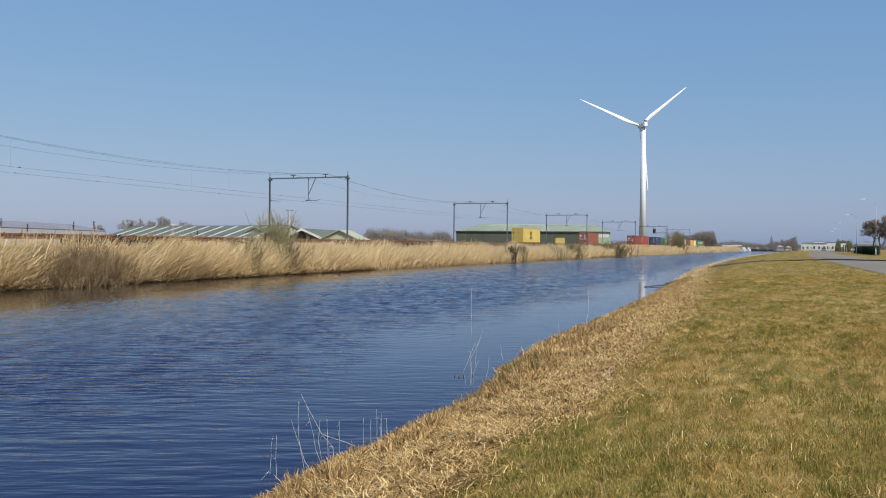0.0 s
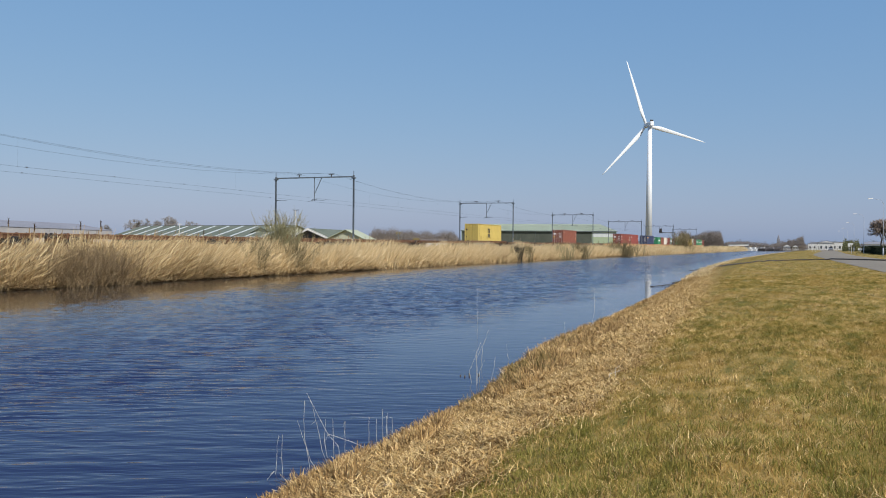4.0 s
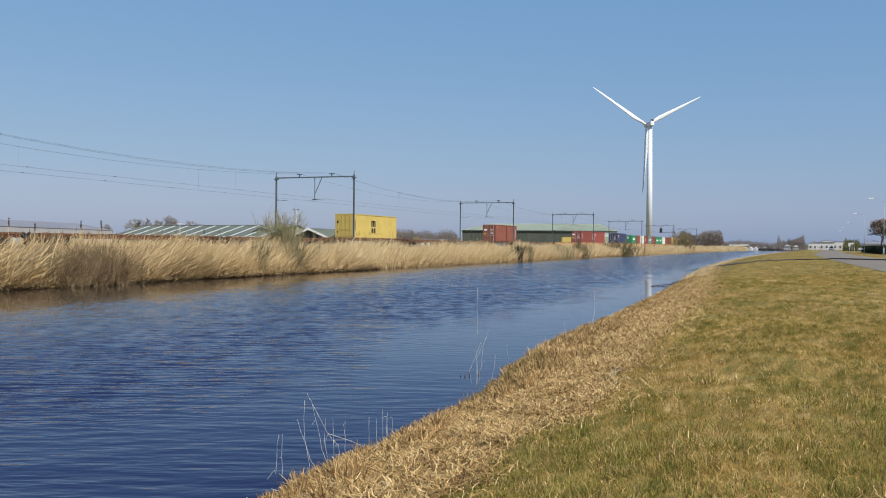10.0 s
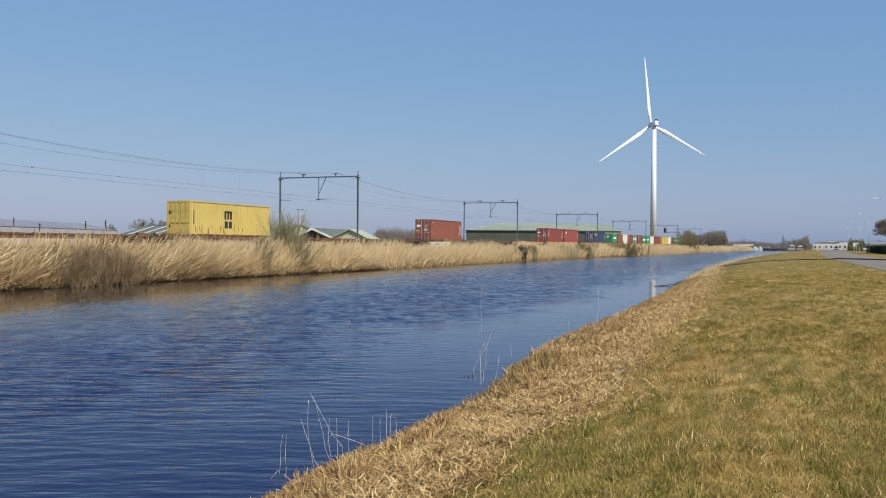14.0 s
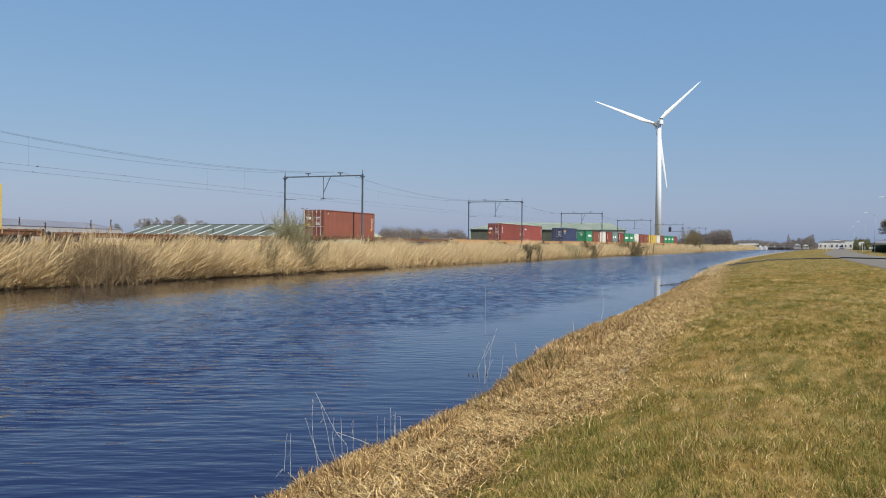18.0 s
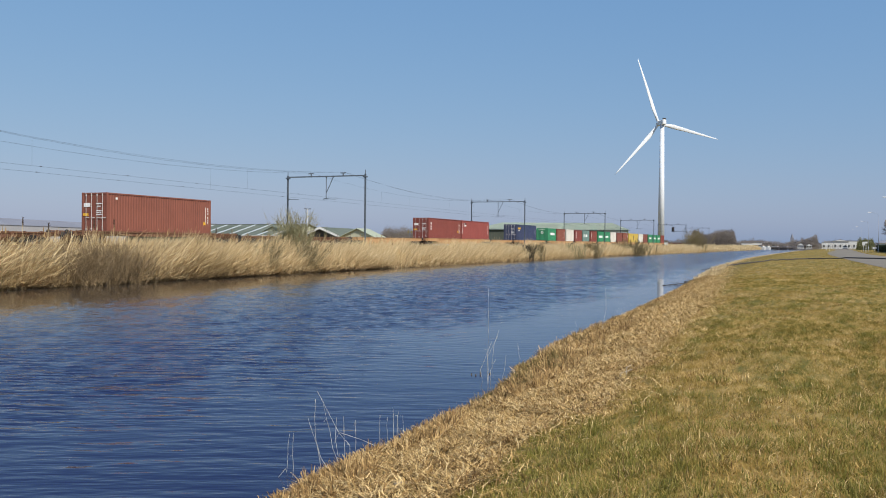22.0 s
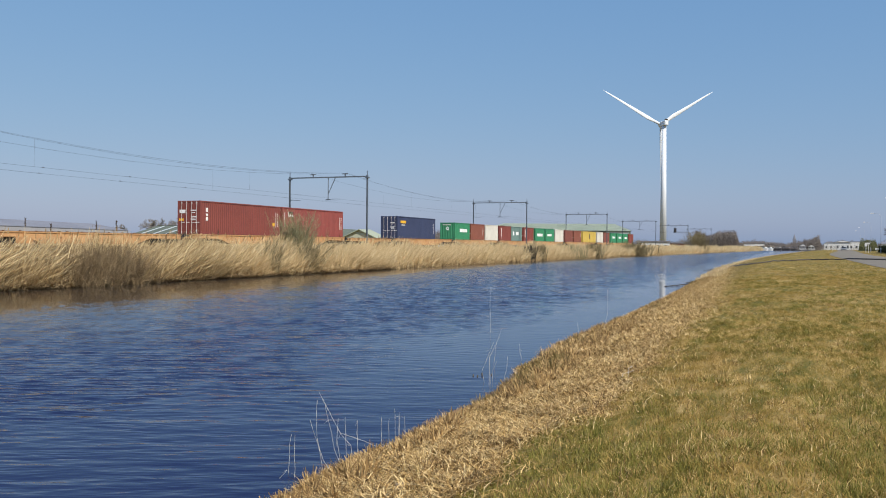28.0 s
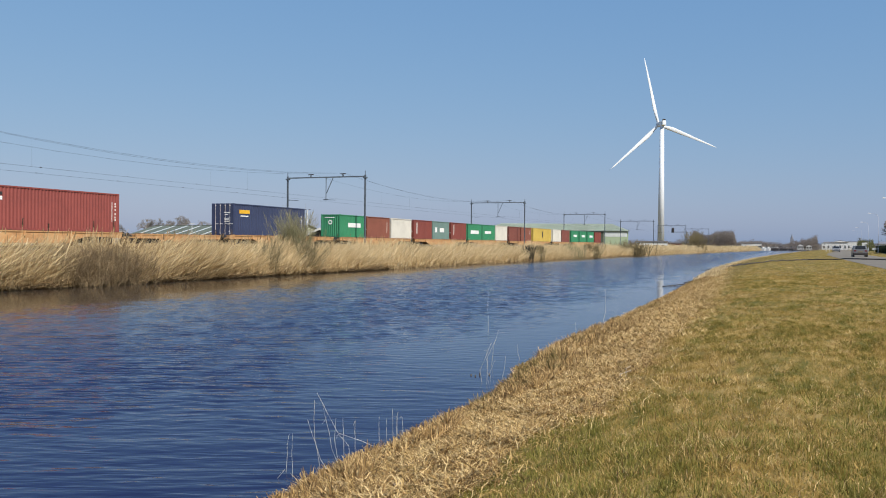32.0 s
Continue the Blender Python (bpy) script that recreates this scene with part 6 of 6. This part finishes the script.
# a few tall dark heads on long stems
def tall_plume(s, top, seed):
    r = np.random.default_rng(seed)
    base = plan(-36.0, s, 0.5)
    th = thing("tall_reed", "tall reed with a dark drooping plume", "reed", "tall reeds", at=Matrix.Translation(base))
    h = top - 0.5
    part("stem", tube(bmesh.new(), (0, 0, -0.1), (0.10, 0.05, h - 0.25), 0.012, 0.008, n=5), M_reed, th)
    k = 60
    foot = np.stack([np.full(k, 0.09), np.full(k, 0.05), h - 0.42 + 0.4 * r.uniform(0, 1, k)], -1)
    head = blades("plume", foot, r.uniform(0.08, 0.18, k), np.full(k, 0.03), r.uniform(0.2, 0.9, k), r.normal(0.6, 1.0, k), M_dark_plume)
    head.parent = th


M_dark_plume = mat("dark_reed_plume", [(0.05, 0.035, 0.025), (0.11, 0.08, 0.055)], scale=4, big=0.5, rough=0.9, bump=0, island=0.5)
for k, (s, top) in enumerate([(31.5, 3.45), (33.1, 3.2), (36.2, 3.4), (37.7, 3.5), (47.0, 3.2)]):
    tall_plume(s, top, 90 + k)

# plumes that stand above the belt
n = 170
s = R.uniform(15, 75, n)
off = FAR_SHORE - R.uniform(0.8, 4.0, n)
base = plan_np(off, s, ground_z(off, s) + R.uniform(1.7, 2.35, n))
tagged(blades("reed_plumes", base, R.uniform(0.25, 0.45, n), R.uniform(0.05, 0.10, n), R.uniform(0.0, 0.25, n), R.normal(0.9, 0.4, n), M_plume, bow=0.3), "dark feathery reed plumes above the belt", "reeds", kind="stuff")


def bank_density(lo, hi, n, seed, power):
    """Places on the near bank, thicker close to the eye."""
    r = np.random.default_rng(seed)
    s = lo + (hi - lo) * r.uniform(0, 1, n) ** power
    return r, s


def sward(name, lo, hi, n, seed, power, size, width, label):
    """Short grass: most blades stand, some lie over, with drifts of taller tufts."""
    r, s = bank_density(lo, hi, n, seed, power)
    wide = np.where(r.uniform(0, 1, n) < 0.84, 1.4 + 0.17 * s, 5.2 + 0.30 * s)
    off = -3.9 + r.uniform(0, 1, n) * (3.9 + wide)
    edge = -2.85 + np.interp(s, [6, 8, 24, 34], [-0.05, 0.12, 0.1, -0.4]) + 0.22 * smooth_noise(s, 0 * s, 3.0, 21) - 1.3 * r.uniform(0, 1, n) ** 4
    keep = (off > edge) & ~((off > 5.25) & (off < 11.65))
    off, s = off[keep], s[keep]
    m = len(s)
    z = ground_z(off, s) - 0.01
    tuft = np.clip(1 + 0.3 * smooth_noise(s * 0.35, off, 1.0, 22) + 0.35 * smooth_noise(s * 0.35, off, 0.3, 23), 0.4, 2.0)
    base = plan_np(off, s, z)
    lying = r.uniform(0, 1, m) < 0.34
    lean = np.where(lying, r.uniform(1.0, 3.0, m), np.abs(r.normal(0.35, 0.4, m)))
    return tagged(blades(name, base + np.array([0, 0, 1]) * (r.uniform(0, 0.03, m) * lying)[:, None], size * tuft * r.uniform(0.4, 1.3, m) * np.where(lying, 0.9, 0.66), width * r.uniform(0.6, 1.4, m), lean, r.uniform(0, 2 * np.pi, m), M_grass, shape="pointed"), label, "grass", kind="stuff")


def stray_straws(lo, hi, n, seed):
    """Long bleached blades and curled dead leaves left standing in the sward."""
    r, s = bank_density(lo, hi, n, seed, 1.2)
    off = -2.7 + r.uniform(0, 1, n) * (3.5 + 0.25 * s)
    keep = (smooth_noise(s, off, 1.8, 24) + r.normal(0, 0.5, n) > 0.55) & (off < 5.1)
    off, s = off[keep], s[keep]
    m = len(s)
    return tagged(blades("stray_straws", plan_np(off, s, ground_z(off, s)), r.uniform(0.05, 0.15, m), r.uniform(0.003, 0.007, m), np.abs(r.normal(0.7, 0.6, m)), r.uniform(0, 6.28, m), M_straw, bow=0.7), "bleached dead blades standing in the grass", "grass", kind="stuff")


stray_straws(3.8, 26, 9000, 39)


def curled_leaves(lo, hi, n, seed):
    """Short dead leaves that curl over between the green blades."""
    r, s = bank_density(lo, hi, n, seed, 1.2)
    off = -2.6 + r.uniform(0, 1, n) * (3.6 + 0.2 * s)
    keep = (0.6 * smooth_noise(s * 0.5, off, 0.9, 61) + 0.5 * smooth_noise(s, off, 0.3, 62) + r.normal(0, 0.4, n) > 0.35) & (off < 5.1)
    off, s = off[keep], s[keep]
    m = len(s)
    return tagged(blades("curled_leaves", plan_np(off, s, ground_z(off, s) + r.uniform(0.0, 0.025, m)), r.uniform(0.03, 0.085, m), r.uniform(0.0035, 0.0075, m), np.abs(r.normal(1.5, 0.8, m)), r.uniform(0, 6.28, m), M_straw, bow=0.95, tip=0.25), "curled dead leaves lying over in the grass", "grass", kind="stuff")


curled_leaves(3.8, 15, 34000, 60)


def tufts(name, count, leaves, seed, tall, width, spread, material, label):
    """Loose tufts standing out of the sward."""
    r, s = bank_density(4.2, 34, count, seed, 1.35)
    off = -2.3 + r.uniform(0, 1, count) * (3.0 + 0.22 * s)
    off = np.where(off > 5.0, off - 5.0, off)
    who = np.repeat(np.arange(count), leaves)
    m = len(who)
    a, far = r.uniform(0, 2 * np.pi, m), np.sqrt(r.uniform(0, 1, m))
    size = r.uniform(0.5, 1.4, count)[who]
    o, t = off[who] + spread * size * far * np.cos(a), s[who] + 1.6 * spread * size * far * np.sin(a)
    return tagged(blades(name, plan_np(o, t, ground_z(o, t) - 0.005), tall * size * r.uniform(0.5, 1.2, m), width * r.uniform(0.6, 1.4, m), np.abs(r.normal(0.3, 0.4, m)) + 0.5 * far, a + r.normal(0, 0.6, m), material, shape="pointed"), label, "grass", kind="stuff")


tufts("grass_tufts", 240, 90, 47, 0.085, 0.0065, 0.11, M_young, "taller green tufts in the short grass")
tufts("dead_grass_tufts", 260, 70, 48, 0.075, 0.006, 0.12, M_straw, "pale dead tufts in the short grass")
sward("bank_grass", 3.5, 19, 430000, 31, 1.15, 0.060, 0.0060, "short rough spring grass, green mixed with straw")
sward("bank_grass", 13, 48, 270000, 32, 1.25, 0.070, 0.011, "short rough spring grass, green mixed with straw")
sward("bank_grass", 36, 330, 330000, 33, 1.8, 0.08, 0.019, "short rough spring grass, green mixed with straw")


sward("bank_grass", -14, 4.2, 60000, 34, 1.0, 0.07, 0.016, "short rough spring grass, green mixed with straw")


def young_patch():
    """A patch of fresh green grass close to the eye."""
    r = np.random.default_rng(35)
    m = 190000
    s = 3.5 + 9.0 * r.uniform(0, 1, m) ** 1.3
    off = -2.9 + 6.2 * r.uniform(0, 1, m)
    lush = smooth_noise(s, off, 2.3, 36) + 0.6 * smooth_noise(s, off, 0.8, 37)
    far = np.maximum((s - 6.8 - 0.6 * (off < -1.2) - np.clip(1.3 * (off + 0.4), 0, 3.0)) / 1.6, 0)
    keep = lush + r.normal(0, 0.6, m) > -0.2 - 0.9 * np.clip(off + 0.6, 0, 1) - np.clip(0.8 * (6.6 - s), 0, 1) * (off > -1.0) + far
    s, off = s[keep], off[keep]
    m = len(s)
    tall = 0.046 * r.uniform(0.5, 1.6, m) * np.clip(1 + 0.4 * smooth_noise(s, off, 0.5, 38), 0.4, 1.6)
    return tagged(blades("young_grass", plan_np(off, s, ground_z(off, s) - 0.005), tall, r.uniform(0.004, 0.008, m), np.abs(r.normal(0.5, 0.5, m)), r.uniform(0, 6.28, m), M_young, shape="pointed"), "fresh green grass growing through dead straw", "grass", kind="stuff")


young_patch()


def fallen_reeds(lo, hi, per_metre, seed, width, label):
    """Brown broken reeds lying along the foot of the belt, half in the water."""
    r = np.random.default_rng(seed)
    n = int((hi - lo) * per_metre)
    s = r.uniform(lo, hi, n)
    off = FAR_SHORE + 0.42 - 0.9 * r.uniform(0, 1, n) + 0.15 * smooth_noise(s, 0 * s, 5, seed)
    z = np.maximum(ground_z(off, s), 0.0) + r.uniform(0, 0.28, n) * r.uniform(0, 1, n)
    along = np.where(r.uniform(0, 1, n) < 0.5, 1.57, -1.57) + r.normal(0, 0.6, n)
    return tagged(blades("fallen_reeds", plan_np(off, s, z), r.uniform(0.3, 1.1, n), width * r.uniform(0.6, 1.4, n), r.uniform(1.5, 9, n), along, M_litter, bow=0.1, tip=0.5), label, "reeds", kind="stuff")


M_litter = mat("brown_reed_litter", [(0.14, 0.098, 0.05), (0.29, 0.20, 0.10), (0.48, 0.345, 0.185), (0.68, 0.52, 0.31)], scale=2, big=0.4, rough=0.9, bump=0, island=0.6)
fallen_reeds(10, 70, 420, 15, 0.04, "brown broken reeds lying along the waterline")
fallen_reeds(70, 220, 45, 16, 0.06, "brown broken reeds lying along the waterline")


def straw_edge(name, lo, hi, n, seed, power, size, width, label):
    """Dead reed lying trampled along the water's edge."""
    r, s = bank_density(lo, hi, n, seed, power)
    shore = NEAR_SHORE + shore_wander(s)
    off = shore - 0.05 + r.uniform(0, 1, n) ** 0.8 * (np.interp(s, [6, 9, 12, 16, 24, 34, 60, 90], [1.85, 2.1, 2.0, 2.5, 2.6, 2.2, 1.9, 1.5]) + 0.22 * smooth_noise(s, 0 * s, 3.0, 41) + np.minimum(1.5, r.exponential(0.16 if hi < 20 else 0.30, n)))
    z = np.maximum(ground_z(off, s), 0.0) - 0.01
    heap = np.clip(0.5 + 0.6 * smooth_noise(s, off, 0.7, 46), 0, 1)
    base = plan_np(off, s, z + r.uniform(0, 0.05, n) * heap + 0.02 * heap)
    curl = r.uniform(0, 1, n) < 0.22
    lean = np.where(curl, r.uniform(0.6, 2.2, n), r.uniform(2.0, 8.0, n))
    return tagged(blades(name, base, size * r.uniform(0.35, 1.4, n) * np.where(curl, 0.75, 1.0), width * r.uniform(0.6, 1.4, n), lean, r.uniform(0, 2 * np.pi, n), M_straw, bow=0.8, tip=0.5, shape="bent" if hi < 20 else "straight"), label, "straw", kind="stuff")


def tussocks(name, lo, hi, per_metre, leaves, seed, tall, width, material, label, inner=1.0):
    """Cut reed and sedge in rounded clumps at the waterline: short stiff leaves that curl outwards, dark gaps between the clumps."""
    r = np.random.default_rng(seed)
    n = int((hi - lo) * per_metre)
    s = r.uniform(lo, hi, n)
    reach = np.interp(s, [6, 8, 9.3, 10.4, 11.4, 13.7, 18, 24, 34, 60], [1.0, 0.85, 0.7, 0.12, 0.85, 1.30, 1.50, 1.55, 1.35, 1.2]) * inner
    off = NEAR_SHORE + shore_wander(s) - 0.10 + r.uniform(0, 1, n) ** 1.25 * reach
    size = np.clip(1 + 0.35 * smooth_noise(s, off, 1.6, 42) + 0.3 * r.normal(0, 1, n), 0.4, 1.7)
    who = np.repeat(np.arange(n), leaves)
    m = len(who)
    out = r.uniform(0, 2 * np.pi, m)
    far = np.sqrt(r.uniform(0, 1, m))
    span = 0.075 * size[who]
    o, t = off[who] + span * far * np.cos(out), s[who] + span * far * np.sin(out)
    z = np.maximum(ground_z(o, t), -0.04) - 0.01
    length = tall * size[who] * r.uniform(0.5, 1.25, m) * (1.05 - 0.35 * far)
    lean = np.abs(0.15 + 1.1 * far ** 1.5 + r.normal(0, 0.35, m))
    return tagged(blades(name, plan_np(o, t, z), length, width * r.uniform(0.6, 1.4, m), lean, out + r.normal(0, 0.5, m), material, bow=0.75, tip=0.3), label, "reed stubble", kind="stuff")


def stubble(name, lo, hi, n, seed, power, size, width, label, reach=1.0, material=None):
    """Cut reed stubble standing in uneven clumps at the waterline."""
    r, s = bank_density(lo, hi, n, seed, power)
    off = NEAR_SHORE + shore_wander(s) - 0.16 + 0.12 * smooth_noise(s, 0 * s, 0.9, 45) + r.uniform(0, 1, n) ** 1.6 * reach
    clump = smooth_noise(s, off, 1.9, 42) + 0.7 * smooth_noise(s, off, 0.55, 43)
    keep = clump + r.normal(0, 0.35, n) > 0.30
    off, s, clump = off[keep], s[keep], clump[keep]
    m = len(s)
    z = np.maximum(ground_z(off, s), -0.05) - 0.01
    tall = size * np.clip(0.75 + 0.5 * clump, 0.35, 1.6) * r.uniform(0.5, 1.4, m)
    return tagged(blades(name, plan_np(off, s, z), tall, width * r.uniform(0.6, 1.4, m), np.abs(r.normal(0.45, 0.5, m)), r.uniform(0, 2 * np.pi, m), material or M_stubble, shape="straight"), label, "reed stubble", kind="stuff")


straw_edge("trampled_straw", 4.5, 16, 100000, 51, 1.0, 0.125, 0.0102, "trampled golden straw lying on the bank")
straw_edge("trampled_straw", 16, 45, 85000, 52, 1.2, 0.14, 0.014, "trampled golden straw lying on the bank")
straw_edge("trampled_straw", 45, 330, 66000, 53, 1.6, 0.14, 0.017, "trampled golden straw lying on the bank")
tussocks("reed_stubble", 4.5, 13, 66, 58, 54, 0.125, 0.0155, M_stubble, "short brown reed stubble in clumps at the waterline")
tussocks("reed_stubble", 11.2, 24, 36, 56, 55, 0.15, 0.017, M_stubble, "short brown reed stubble in clumps at the waterline")
tussocks("reed_stubble", 24, 60, 28, 42, 59, 0.11, 0.015, M_stubble, "short brown reed stubble in clumps at the waterline")
tussocks("sedge_tussocks", 11.0, 16.5, 16, 75, 57, 0.165, 0.014, M_sedge, "rough green and brown sedge tussocks at the waterline", 0.6)
tussocks("sedge_tussocks", 16.5, 60, 3, 60, 58, 0.13, 0.016, M_sedge, "rough green and brown sedge tussocks at the waterline", 0.7)
stubble("reed_stubble", 60, 400, 26000, 56, 1.3, 0.20, 0.035, "pale bleached reed stubble along the waterline", 1.7, M_reed)


# ---- what moves ----
def motions():
    for th, rows_ in MOVERS:
        walk(th, rows_)
    turns = []
    ts = [a for a, _ in ROTOR_TURNS]
    vs = [b for _, b in ROTOR_TURNS]
    for t in range(33):
        turns.append((t, pose(0, 4.9, HUB, 0, float(np.interp(t, ts, vs)), 0)))
    walk(rotor, turns)
    walk(moving_car, car_rows())
    walk(oncoming_car, oncoming_rows())
    # the ripples drift slowly with the wind
    walk(water, [(0, pose(-1.5, 4.0, 0)), (16, pose(0, 0, 0)), (32, pose(1.5, -4.0, 0))])


motions()
